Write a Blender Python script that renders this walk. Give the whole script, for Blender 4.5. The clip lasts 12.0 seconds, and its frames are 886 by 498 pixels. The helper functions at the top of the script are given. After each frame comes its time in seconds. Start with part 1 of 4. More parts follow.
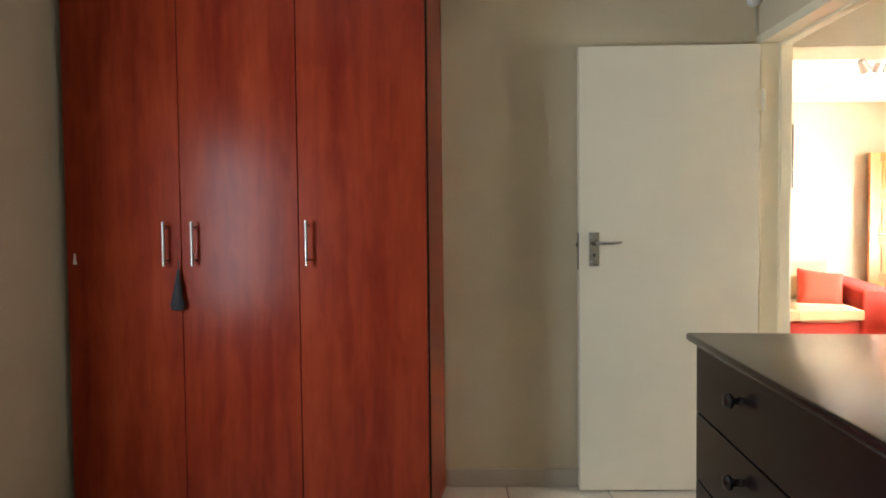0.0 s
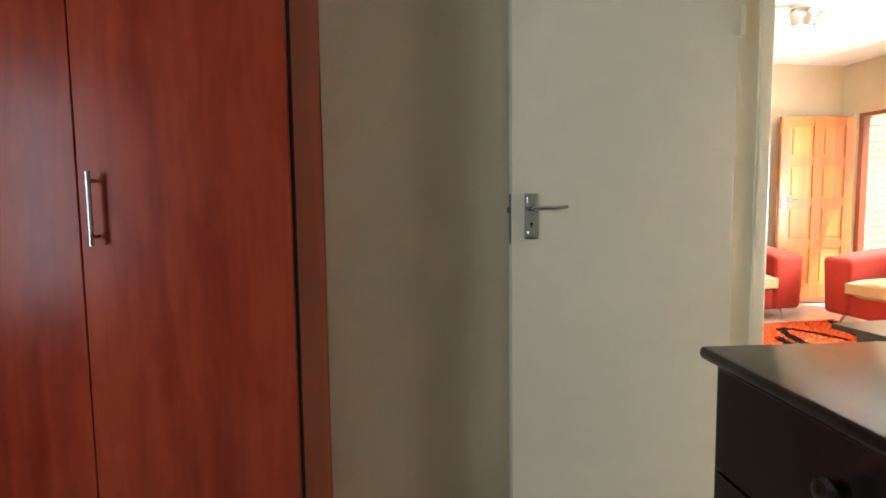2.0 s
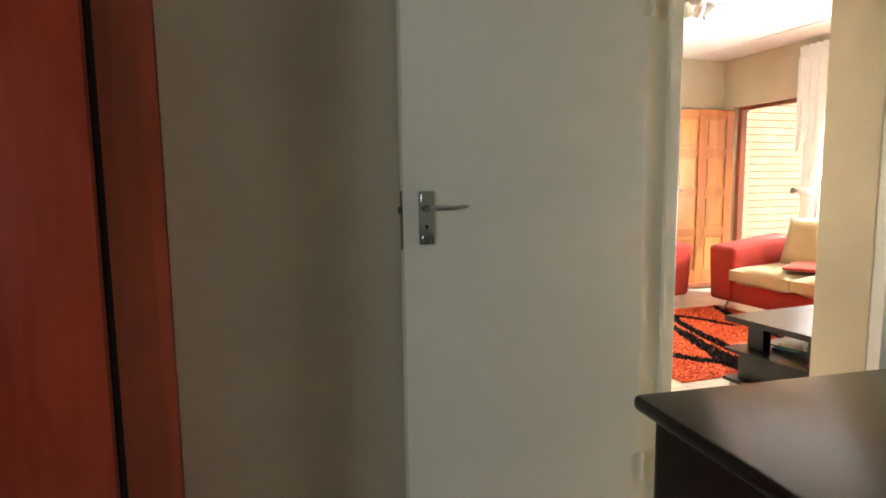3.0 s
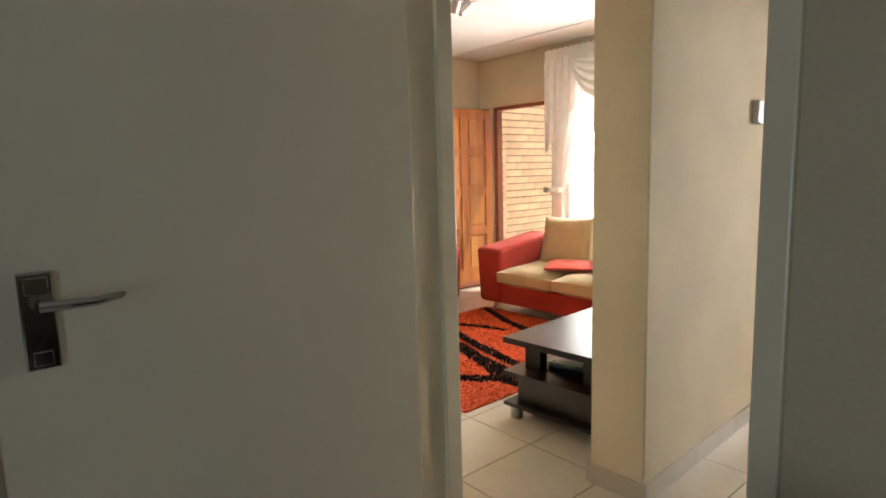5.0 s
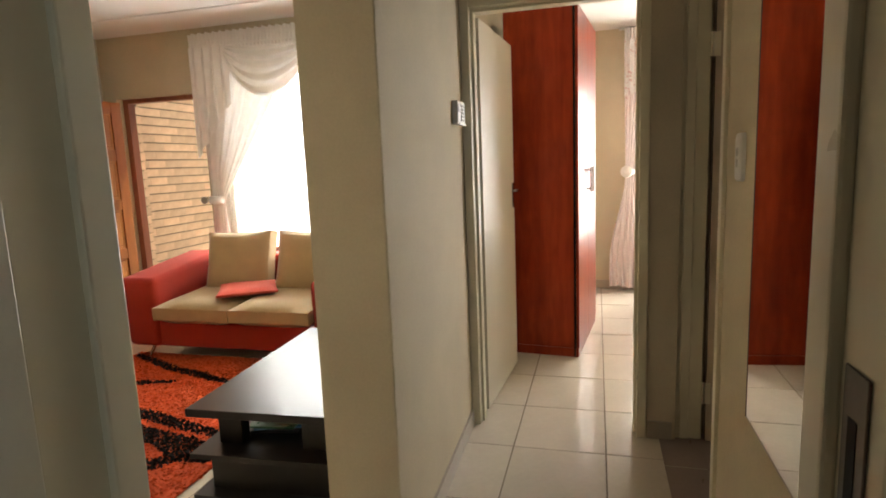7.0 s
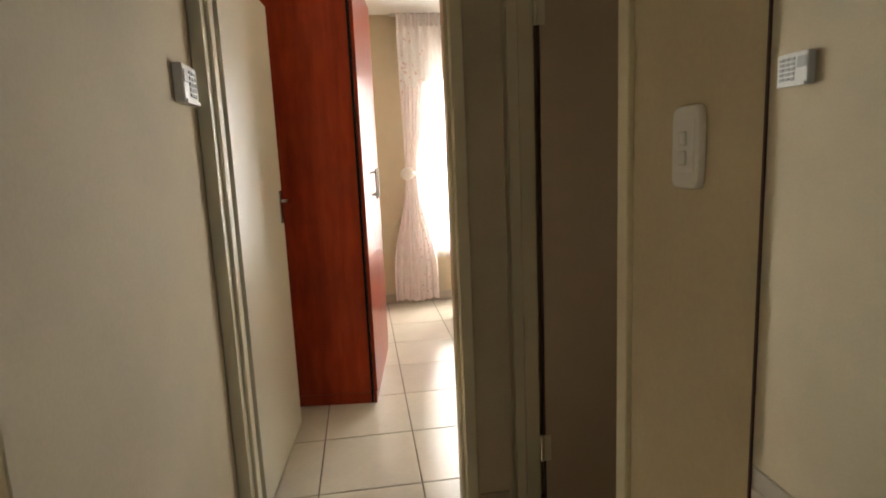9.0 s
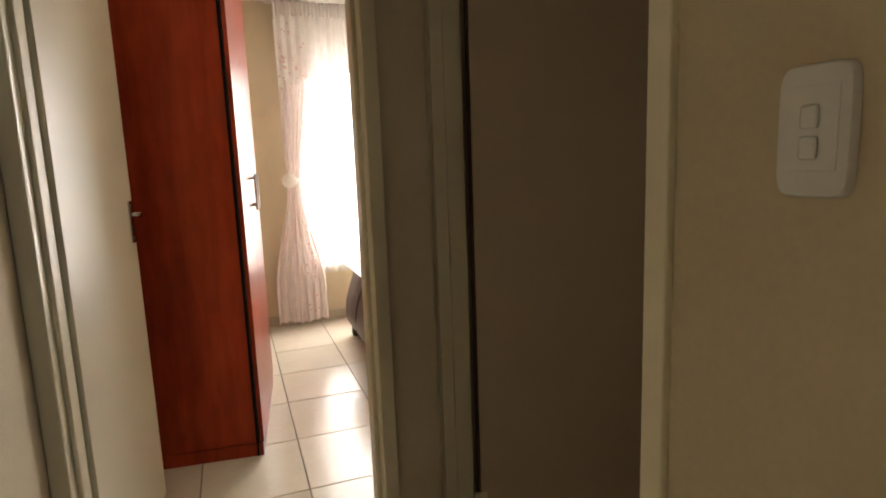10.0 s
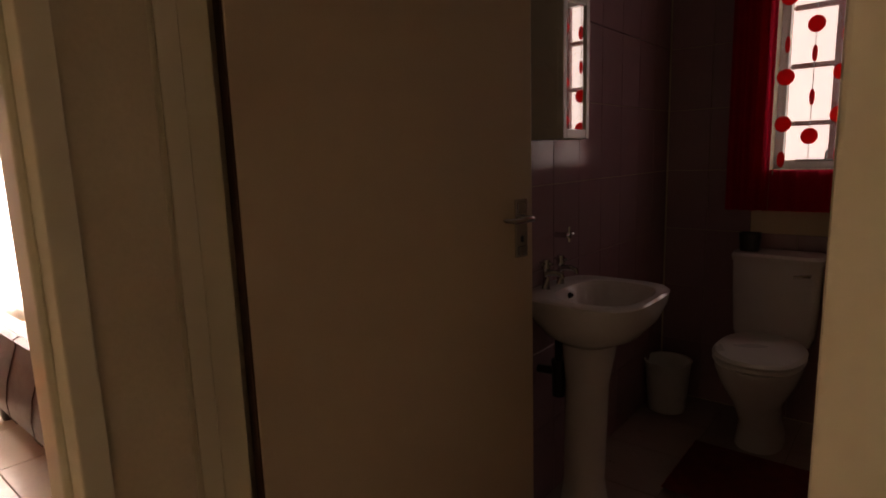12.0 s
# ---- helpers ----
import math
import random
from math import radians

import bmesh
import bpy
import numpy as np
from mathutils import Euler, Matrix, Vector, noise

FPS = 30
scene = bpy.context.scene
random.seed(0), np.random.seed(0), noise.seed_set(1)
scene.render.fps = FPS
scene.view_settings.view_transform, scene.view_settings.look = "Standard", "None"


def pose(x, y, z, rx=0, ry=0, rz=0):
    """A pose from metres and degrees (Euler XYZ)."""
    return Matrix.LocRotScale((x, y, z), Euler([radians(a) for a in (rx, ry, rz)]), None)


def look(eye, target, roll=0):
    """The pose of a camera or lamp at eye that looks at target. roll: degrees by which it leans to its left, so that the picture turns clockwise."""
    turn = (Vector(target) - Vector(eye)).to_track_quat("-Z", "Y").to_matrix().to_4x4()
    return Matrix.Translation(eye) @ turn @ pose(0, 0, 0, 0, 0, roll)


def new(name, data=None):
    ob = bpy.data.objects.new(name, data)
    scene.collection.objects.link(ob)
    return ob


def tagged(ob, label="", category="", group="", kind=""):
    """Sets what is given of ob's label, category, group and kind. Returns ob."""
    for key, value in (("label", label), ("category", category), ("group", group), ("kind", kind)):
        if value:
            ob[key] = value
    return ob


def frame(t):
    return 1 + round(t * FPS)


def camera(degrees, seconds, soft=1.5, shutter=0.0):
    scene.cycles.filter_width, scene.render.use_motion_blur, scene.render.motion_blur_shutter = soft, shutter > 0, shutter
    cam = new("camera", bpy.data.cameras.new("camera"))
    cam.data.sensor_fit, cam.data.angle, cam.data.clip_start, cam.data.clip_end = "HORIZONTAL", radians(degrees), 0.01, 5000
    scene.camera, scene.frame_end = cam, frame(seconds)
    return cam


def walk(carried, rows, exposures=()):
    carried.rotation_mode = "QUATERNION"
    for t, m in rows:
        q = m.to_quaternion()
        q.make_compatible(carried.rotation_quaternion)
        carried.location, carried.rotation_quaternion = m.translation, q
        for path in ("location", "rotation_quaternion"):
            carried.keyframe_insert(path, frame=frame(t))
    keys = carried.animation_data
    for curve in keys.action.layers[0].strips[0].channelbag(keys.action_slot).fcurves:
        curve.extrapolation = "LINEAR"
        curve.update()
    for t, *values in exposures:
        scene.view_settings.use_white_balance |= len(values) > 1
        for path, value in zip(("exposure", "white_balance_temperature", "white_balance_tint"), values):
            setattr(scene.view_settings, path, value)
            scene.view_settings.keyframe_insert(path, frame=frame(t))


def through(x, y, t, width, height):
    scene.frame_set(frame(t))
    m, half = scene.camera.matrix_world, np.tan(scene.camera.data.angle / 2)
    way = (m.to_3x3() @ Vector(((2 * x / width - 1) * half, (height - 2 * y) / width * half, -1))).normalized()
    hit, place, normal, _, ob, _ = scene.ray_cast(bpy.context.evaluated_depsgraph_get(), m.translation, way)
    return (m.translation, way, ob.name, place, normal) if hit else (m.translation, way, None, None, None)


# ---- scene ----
cam = camera(75.4, 12.0, soft=1.8)
PATH = [
    (0, (0.122, 0.242, 1.203), (0.092, 2.241, 1.138), -0.6),
    (0.5, (0.125, 0.429, 1.183), (0.104, 2.428, 1.112), -0.7),
    (1, (0.144, 0.606, 1.174), (0.183, 2.603, 1.077), -0.7),
    (1.5, (0.154, 0.811, 1.18), (0.32, 2.798, 1.03), -0.7),
    (2, (0.186, 0.981, 1.173), (0.482, 2.952, 0.998), -0.7),
    (2.5, (0.229, 1.139, 1.189), (0.683, 3.076, 0.985), -0.5),
    (3, (0.296, 1.266, 1.204), (0.918, 3.153, 0.981), -0.7),
    (3.2, (0.329, 1.315, 1.221), (1.015, 3.178, 0.976), -1.2),
    (4.8, (0.644, 1.717, 1.317), (1.826, 3.309, 1.053), -1.6),
    (5, (0.676, 1.77, 1.322), (1.966, 3.274, 1.053), -1.6),
    (5.5, (0.746, 1.91, 1.322), (2.277, 3.166, 1.049), -1.6),
    (6, (0.827, 2.048, 1.334), (2.521, 3.074, 1.056), -1.9),
    (6.5, (0.937, 2.183, 1.344), (2.748, 2.978, 1.055), -2.2),
    (7, (1.076, 2.281, 1.337), (2.984, 2.8, 1.042), -2.3),
    (7.5, (1.26, 2.343, 1.348), (3.219, 2.602, 1.038), -2.4),
    (7.7, (1.353, 2.349, 1.357), (3.318, 2.524, 1.03), -2.8),
    (9.3, (2.019, 2.419, 1.321), (3.957, 2.039, 1.008), -2.3),
    (9.5, (2.107, 2.42, 1.319), (4.027, 1.958, 1.006), -2.2),
    (10, (2.308, 2.441, 1.31), (4.164, 1.764, 1.001), -2.1),
    (10.5, (2.478, 2.435, 1.323), (4.24, 1.543, 1.006), -2.1),
    (11, (2.63, 2.416, 1.299), (4.265, 1.305, 0.997), -1.8),
    (11.5, (2.75, 2.386, 1.292), (4.23, 1.074, 0.995), -1.8),
    (12, (2.88, 2.354, 1.319), (4.141, 0.836, 0.997), -1.8),
]
walk(cam, [(t, look(eye, target, roll)) for t, eye, target, roll in PATH],
     [(0.0, 1.58, 6800, 12), (1.5, 1.50, 6550, 11), (2.5, 1.05, 6450, 9), (3.2, 0.72, 6400, 9), (5.0, -0.10, 6600, 9), (6.5, -0.54, 6800, 9), (7.7, -0.90, 6800, 7), (9.5, -1.02, 6850, 8), (10.5, -1.16, 7000, 11), (11.5, -1.38, 7300, 15), (12.0, -1.34, 8400, 32)])

# ---- world and large lights ----
W = bpy.data.worlds.new("sky")
scene.world = W
W.use_nodes = True
wn = W.node_tree
sky = wn.nodes.new("ShaderNodeTexSky")
sky.sky_type, sky.sun_disc = "NISHITA", False
SUN_EL, SUN_AZ = 60.0, 135.0            # degrees: height, and clockwise from +y
sky.sun_elevation, sky.sun_rotation = radians(SUN_EL), radians(SUN_AZ)
wn.links.new(sky.outputs[0], wn.nodes["Background"].inputs[0])
wn.nodes["Background"].inputs[1].default_value = 0.12
sun = new("sun", bpy.data.lights.new("sun", "SUN"))
sun.data.energy, sun.data.angle, sun.data.color = 5.0, radians(0.6), (1.0, 0.95, 0.86)
se = Vector((math.sin(radians(SUN_AZ)) * math.cos(radians(SUN_EL)), math.cos(radians(SUN_AZ)) * math.cos(radians(SUN_EL)), math.sin(radians(SUN_EL))))
sun.matrix_world = look(se * 20, (0, 0, 0))


def window_light(name, eye, target, w, h, power, color):
    """Sky light that enters by a window."""
    l = bpy.data.lights.new(name, "AREA")
    l.shape, l.size, l.size_y, l.energy, l.color = "RECTANGLE", w, h, power, color
    o = new(name, l)
    o.matrix_world = look(eye, target)
    return o


window_light("bedroom_window_light", (-1.60, 1.28, 1.23), (0, 1.28, 1.21), 0.62, 1.00, 13.8, (0.70, 0.85, 1.0))
window_light("living_window_light", (5.66, 4.55, 1.41), (4, 4.55, 1.41), 1.5, 1.42, 345, (0.95, 0.97, 1.0))
window_light("second_bedroom_window_light", (7.31, 1.15, 1.325), (5, 1.15, 1.325), 1.4, 1.65, 400, (0.97, 0.97, 1.0))
window_light("bathroom_window_light", (3.104, -0.92, 1.69), (3.104, 1, 1.69), 0.64, 0.97, 7.0, (0.97, 0.97, 1.0))


# ---- materials ----
def mat(name, color, rough=0.5, metal=0.0, var=0.08, scale=6.0, fine=60.0, bump=0.05, stretch=(1, 1, 1), dark=None, rvar=0.1,
        coat=0.0, island=0.0, objrand=0.0, spec=0.5, sheen=0.0):
    """A surface with two scales of colour variation, uneven gloss and a fine relief."""
    m = bpy.data.materials.new(name)
    m.use_nodes = True
    nt = m.node_tree
    N, K = nt.nodes, nt.links
    b = N["Principled BSDF"]
    tc = N.new("ShaderNodeTexCoord")
    mp = N.new("ShaderNodeMapping")
    mp.inputs["Scale"].default_value = stretch
    K.new(tc.outputs["Object"], mp.inputs[0])
    a = N.new("ShaderNodeTexNoise")
    a.inputs["Scale"].default_value, a.inputs["Detail"].default_value = scale, 4
    f = N.new("ShaderNodeTexNoise")
    f.inputs["Scale"].default_value, f.inputs["Detail"].default_value = fine, 5
    K.new(mp.outputs[0], a.inputs["Vector"])
    K.new(mp.outputs[0], f.inputs["Vector"])
    mix = N.new("ShaderNodeMath")
    mix.operation = "MULTIPLY_ADD"
    K.new(f.outputs[0], mix.inputs[0])
    mix.inputs[1].default_value = 0.45
    K.new(a.outputs[0], mix.inputs[2])
    ramp = N.new("ShaderNodeValToRGB")
    c = Vector(color)
    d = Vector(dark) if dark else c * (1 - 2.2 * var)
    l = c * (1 + var)
    ramp.color_ramp.elements[0].position, ramp.color_ramp.elements[0].color = 0.15, (*d, 1)
    ramp.color_ramp.elements[1].position, ramp.color_ramp.elements[1].color = 1.0, (*[min(v, 0.95) for v in l], 1)
    K.new(mix.outputs[0], ramp.inputs[0])
    out = ramp.outputs[0]
    if island or objrand:
        if island:
            g = N.new("ShaderNodeNewGeometry")
            src, amt = g.outputs["Random Per Island"], island
        else:
            g = N.new("ShaderNodeObjectInfo")
            src, amt = g.outputs["Random"], objrand
        mr = N.new("ShaderNodeMapRange")
        mr.inputs["To Min"].default_value, mr.inputs["To Max"].default_value = 1 - amt, 1 + amt * 0.6
        K.new(src, mr.inputs["Value"])
        hs = N.new("ShaderNodeHueSaturation")
        K.new(mr.outputs[0], hs.inputs["Value"])
        K.new(out, hs.inputs["Color"])
        out = hs.outputs[0]
    K.new(out, b.inputs["Base Color"])
    rr = N.new("ShaderNodeMapRange")
    rr.inputs["To Min"].default_value, rr.inputs["To Max"].default_value = max(0.02, rough - rvar), min(1, rough + rvar)
    K.new(a.outputs[0], rr.inputs["Value"])
    K.new(rr.outputs[0], b.inputs["Roughness"])
    b.inputs["Metallic"].default_value = metal
    b.inputs["Coat Weight"].default_value = coat
    b.inputs["Coat Roughness"].default_value = 0.12
    b.inputs["Specular IOR Level"].default_value = spec
    b.inputs["Sheen Weight"].default_value = sheen
    if bump:
        bp = N.new("ShaderNodeBump")
        bp.inputs["Strength"].default_value, bp.inputs["Distance"].default_value = bump, 0.01
        K.new(mix.outputs[0], bp.inputs["Height"])
        K.new(bp.outputs[0], b.inputs["Normal"])
    return m


def cloth(name, color, through, clear, scale=300.0):
    """Thin woven stuff that lets light through."""
    m = bpy.data.materials.new(name)
    m.use_nodes = True
    N, K = m.node_tree.nodes, m.node_tree.links
    N.remove(N["Principled BSDF"])
    out = N["Material Output"]
    tc = N.new("ShaderNodeTexCoord")
    no = N.new("ShaderNodeTexNoise")
    no.inputs["Scale"].default_value, no.inputs["Detail"].default_value = 14.0, 6
    K.new(tc.outputs["Object"], no.inputs["Vector"])
    ramp = N.new("ShaderNodeValToRGB")
    ramp.color_ramp.elements[0].color = (*[v * 0.95 for v in color], 1)
    ramp.color_ramp.elements[1].color = (*color, 1)
    ramp.color_ramp.elements[0].position, ramp.color_ramp.elements[1].position = 0.35, 0.65
    K.new(no.outputs[0], ramp.inputs[0])
    df, tr, cl = N.new("ShaderNodeBsdfDiffuse"), N.new("ShaderNodeBsdfTranslucent"), N.new("ShaderNodeBsdfTransparent")
    K.new(ramp.outputs[0], df.inputs[0])
    K.new(ramp.outputs[0], tr.inputs[0])
    K.new(ramp.outputs[0], cl.inputs[0])
    m1, m2 = N.new("ShaderNodeMixShader"), N.new("ShaderNodeMixShader")
    m1.inputs[0].default_value, m2.inputs[0].default_value = through, clear
    K.new(df.outputs[0], m1.inputs[1])
    K.new(tr.outputs[0], m1.inputs[2])
    K.new(m1.outputs[0], m2.inputs[1])
    K.new(cl.outputs[0], m2.inputs[2])
    K.new(m2.outputs[0], out.inputs[0])
    return m


def glass(name):
    m = bpy.data.materials.new(name)
    m.use_nodes = True
    b = m.node_tree.nodes["Principled BSDF"]
    b.inputs["Roughness"].default_value, b.inputs["Transmission Weight"].default_value, b.inputs["IOR"].default_value = 0.02, 1.0, 1.1
    return m


def grain(name, c0, c1, rough, scale=2.2, coat=0.0, axis="Z", bump=0.02, spec=0.5):
    """Wood or printed laminate with its grain along one axis."""
    m = bpy.data.materials.new(name)
    m.use_nodes = True
    N, K = m.node_tree.nodes, m.node_tree.links
    b = N["Principled BSDF"]
    tc, mp, mp2 = N.new("ShaderNodeTexCoord"), N.new("ShaderNodeMapping"), N.new("ShaderNodeMapping")
    long = {"X": (0.10, 1, 1), "Y": (1, 0.10, 1), "Z": (1, 1, 0.10)}[axis]
    mp.inputs["Scale"].default_value = [v * 3.0 for v in long]
    mp2.inputs["Scale"].default_value = [v * 26.0 if v == 1 else v * 9 for v in long]
    K.new(tc.outputs["Object"], mp.inputs[0])
    K.new(tc.outputs["Object"], mp2.inputs[0])
    a, f, w = N.new("ShaderNodeTexNoise"), N.new("ShaderNodeTexNoise"), N.new("ShaderNodeTexNoise")
    a.inputs["Scale"].default_value, a.inputs["Detail"].default_value, a.inputs["Distortion"].default_value = scale, 5, 1.2
    f.inputs["Scale"].default_value, f.inputs["Detail"].default_value = 3.0, 6
    w.inputs["Scale"].default_value, w.inputs["Detail"].default_value = 2.2, 2
    K.new(mp.outputs[0], a.inputs["Vector"])
    K.new(mp2.outputs[0], f.inputs["Vector"])
    K.new(tc.outputs["Object"], w.inputs["Vector"])
    mx = N.new("ShaderNodeMath")
    mx.operation = "MULTIPLY_ADD"
    K.new(f.outputs[0], mx.inputs[0])
    mx.inputs[1].default_value = 0.22
    K.new(a.outputs[0], mx.inputs[2])
    ramp = N.new("ShaderNodeValToRGB")
    ramp.color_ramp.elements[0].position, ramp.color_ramp.elements[0].color = 0.38, (*c0, 1)
    ramp.color_ramp.elements[1].position, ramp.color_ramp.elements[1].color = 0.85, (*c1, 1)
    K.new(mx.outputs[0], ramp.inputs[0])
    K.new(ramp.outputs[0], b.inputs["Base Color"])
    rr = N.new("ShaderNodeMapRange")
    rr.inputs["To Min"].default_value, rr.inputs["To Max"].default_value = rough - 0.015, rough + 0.02
    K.new(f.outputs[0], rr.inputs["Value"])
    K.new(rr.outputs[0], b.inputs["Roughness"])
    b.inputs["Coat Weight"].default_value, b.inputs["Coat Roughness"].default_value = coat, 0.15
    b.inputs["Specular IOR Level"].default_value = spec
    bp = N.new("ShaderNodeBump")
    bp.inputs["Strength"].default_value, bp.inputs["Distance"].default_value = bump, 0.01
    add = N.new("ShaderNodeMath")
    add.operation = "MULTIPLY_ADD"
    K.new(w.outputs[0], add.inputs[0])
    add.inputs[1].default_value = 0.3
    K.new(f.outputs[0], add.inputs[2])
    K.new(add.outputs[0], bp.inputs["Height"])
    K.new(bp.outputs[0], b.inputs["Normal"])
    return m


def figured(name, c0, c1, rough, spec=0.4):
    """Polished laminate: soft upright bands crossed by a cloudy, faintly rippled figure."""
    m = bpy.data.materials.new(name)
    m.use_nodes = True
    N, K = m.node_tree.nodes, m.node_tree.links
    b = N["Principled BSDF"]
    tc = N.new("ShaderNodeTexCoord")
    total = None
    for stretch, scale, weight, detail, warp in (((1, 1, 0.07), 8.0, 0.46, 3, 0.3), ((1, 1, 0.16), 20.0, 0.34, 4, 0.6), ((1, 1, 0.55), 11.0, 0.18, 4, 0.8), ((1, 1, 0.05), 70.0, 0.08, 3, 0.2)):
        mp, no, mu = N.new("ShaderNodeMapping"), N.new("ShaderNodeTexNoise"), N.new("ShaderNodeMath")
        mp.inputs["Scale"].default_value = stretch
        no.inputs["Scale"].default_value, no.inputs["Detail"].default_value, no.inputs["Distortion"].default_value = scale, detail, warp
        K.new(tc.outputs["Object"], mp.inputs[0])
        K.new(mp.outputs[0], no.inputs["Vector"])
        mu.operation, mu.inputs[1].default_value = "MULTIPLY_ADD", weight
        K.new(no.outputs[0], mu.inputs[0])
        if total:
            K.new(total, mu.inputs[2])
        else:
            mu.inputs[2].default_value = 0.0
        total = mu.outputs[0]
    ramp = N.new("ShaderNodeValToRGB")
    ramp.color_ramp.elements[0].position, ramp.color_ramp.elements[0].color = 0.40, (*c0, 1)
    ramp.color_ramp.elements[1].position, ramp.color_ramp.elements[1].color = 0.74, (*c1, 1)
    K.new(total, ramp.inputs[0])
    K.new(ramp.outputs[0], b.inputs["Base Color"])
    rr = N.new("ShaderNodeMapRange")
    rr.inputs["To Min"].default_value, rr.inputs["To Max"].default_value = rough - 0.03, rough + 0.03
    K.new(total, rr.inputs["Value"])
    K.new(rr.outputs[0], b.inputs["Roughness"])
    b.inputs["Specular IOR Level"].default_value = spec
    bp = N.new("ShaderNodeBump")
    bp.inputs["Strength"].default_value, bp.inputs["Distance"].default_value = 0.012, 0.01
    K.new(total, bp.inputs["Height"])
    K.new(bp.outputs[0], b.inputs["Normal"])
    return m


M_WALL = mat("cream wall paint", (0.585, 0.498, 0.350), 0.82, var=0.085, scale=2.6, fine=110, bump=0.10, spec=0.25)
M_CEIL = mat("white ceiling paint", (0.82, 0.80, 0.76), 0.85, var=0.02, scale=2, fine=90, bump=0.05)
M_TILE = mat("cream glazed floor tile", (0.68, 0.61, 0.50), 0.17, var=0.06, scale=5, fine=40, bump=0.010, objrand=0.05, rvar=0.06, spec=0.6)
M_GROUT = mat("brown grey grout", (0.20, 0.155, 0.11), 0.9, var=0.15, scale=12, fine=120, bump=0.2)
M_SKIRT = mat("beige skirting tile", (0.46, 0.40, 0.32), 0.35, var=0.06, scale=9, fine=60, bump=0.02, island=0.06)
M_FRAME = mat("cream gloss steel frame", (0.76, 0.69, 0.51), 0.32, var=0.015, scale=5, fine=70, bump=0.03)
M_DOOR = mat("cream door enamel", (0.70, 0.645, 0.51), 0.34, rvar=0.015, var=0.02, scale=0.8, fine=160, bump=0.03)
# settings of the cream door, colour darker and browner, for the bathroom leaf
M_DOOR_BROWN = mat("darker browner door enamel", (0.55, 0.435, 0.31), 0.34, rvar=0.015, var=0.03, scale=0.8, fine=160, bump=0.03)
M_CHERRY = figured("red cherry laminate", (0.176, 0.0157, 0.0071), (0.342, 0.050, 0.0170), 0.29, spec=0.13)
M_EDGE = mat("black edge strip", (0.010, 0.008, 0.008), 0.8, var=0.1, bump=0, spec=0.1)
M_ESPRESSO = grain("espresso stained wood", (0.008, 0.005, 0.0045), (0.012, 0.007, 0.006), 0.23, axis="Y", spec=0.50, bump=0.002)
M_BLACKWOOD = grain("black brown wood veneer", (0.010, 0.007, 0.006), (0.013, 0.009, 0.008), 0.30, axis="X", spec=0.50, bump=0.0)
M_STILE = grain("red orange varnished pine", (0.41, 0.125, 0.029), (0.58, 0.215, 0.054), 0.35, axis="Z", coat=0.3)
M_PINE = grain("orange varnished pine", (0.46, 0.16, 0.035), (0.68, 0.29, 0.075), 0.35, axis="Z", coat=0.3)
M_MERANTI = grain("red brown hardwood frame", (0.26, 0.075, 0.034), (0.42, 0.14, 0.066), 0.4, axis="Z")
M_BARS = mat("pink red painted burglar bars", (0.32, 0.06, 0.06), 0.5, var=0.1, bump=0.05)
M_CHROME = mat("polished chrome", (0.50, 0.50, 0.51), 0.09, metal=1.0, var=0.03, bump=0.0, rvar=0.06)
M_STEEL = mat("brushed nickel", (0.44, 0.42, 0.39), 0.30, metal=1.0, var=0.05, fine=200, bump=0.02)
M_DARKHOLE = mat("dark keyhole", (0.01, 0.01, 0.01), 0.8, bump=0)
M_RED = mat("rust red upholstery", (0.33, 0.024, 0.011), 0.86, spec=0.3, var=0.10, scale=8, fine=260, bump=0.10, sheen=0.06)
M_BEIGE = mat("sand beige upholstery", (0.47, 0.335, 0.165), 0.85, var=0.07, scale=9, fine=260, bump=0.12, sheen=0.3)
M_THROW = mat("orange red cushion cloth", (0.46, 0.045, 0.016), 0.8, var=0.08, scale=10, fine=200, bump=0.12, sheen=0.08)
M_RUGO = mat("burnt orange shag", (0.62, 0.085, 0.013), 0.95, var=0.08, scale=16, fine=120, bump=0.1, island=0.10)
M_RUGB = mat("black shag", (0.018, 0.012, 0.012), 0.95, var=0.2, scale=16, fine=120, bump=0.2, island=0.25)
M_WPLASTIC = mat("white plastic", (0.74, 0.73, 0.70), 0.30, var=0.02, bump=0.0)
M_GPLASTIC = mat("grey plastic", (0.40, 0.40, 0.40), 0.4, var=0.04, bump=0.0)
M_PORCELAIN = mat("white glazed porcelain", (0.64, 0.60, 0.60), 0.10, var=0.02, bump=0.0, rvar=0.03)
M_BATHTILE = mat("pale mauve glazed wall tile", (0.30, 0.185, 0.205), 0.12, var=0.05, scale=4, fine=50, bump=0.01, objrand=0.04, rvar=0.04)
M_BATHFLOOR = mat("brown bathroom floor tile", (0.32, 0.235, 0.205), 0.3, var=0.1, scale=6, fine=50, bump=0.02, objrand=0.06)
M_BRICK = mat("orange buff face brick", (0.80, 0.56, 0.35), 0.85, var=0.14, scale=9, fine=90, bump=0.35, objrand=0.16, dark=(0.56, 0.31, 0.17))
M_MORTAR = mat("dark recessed mortar", (0.24, 0.15, 0.09), 0.95, var=0.15, scale=20, fine=150, bump=0.3)
M_CURTAIN = cloth("white voile", (0.93, 0.90, 0.86), 0.06, 0.0)
M_NET = cloth("white net", (0.92, 0.91, 0.89), 0.55, 0.42)
M_PINK = cloth("blush pink lace", (0.95, 0.86, 0.84), 0.09, 0.0)
M_LACE = cloth("white floral lace", (0.95, 0.92, 0.90), 0.09, 0.0)
M_FLOWER = cloth("dusty pink thread", (0.80, 0.60, 0.58), 0.1, 0.0)
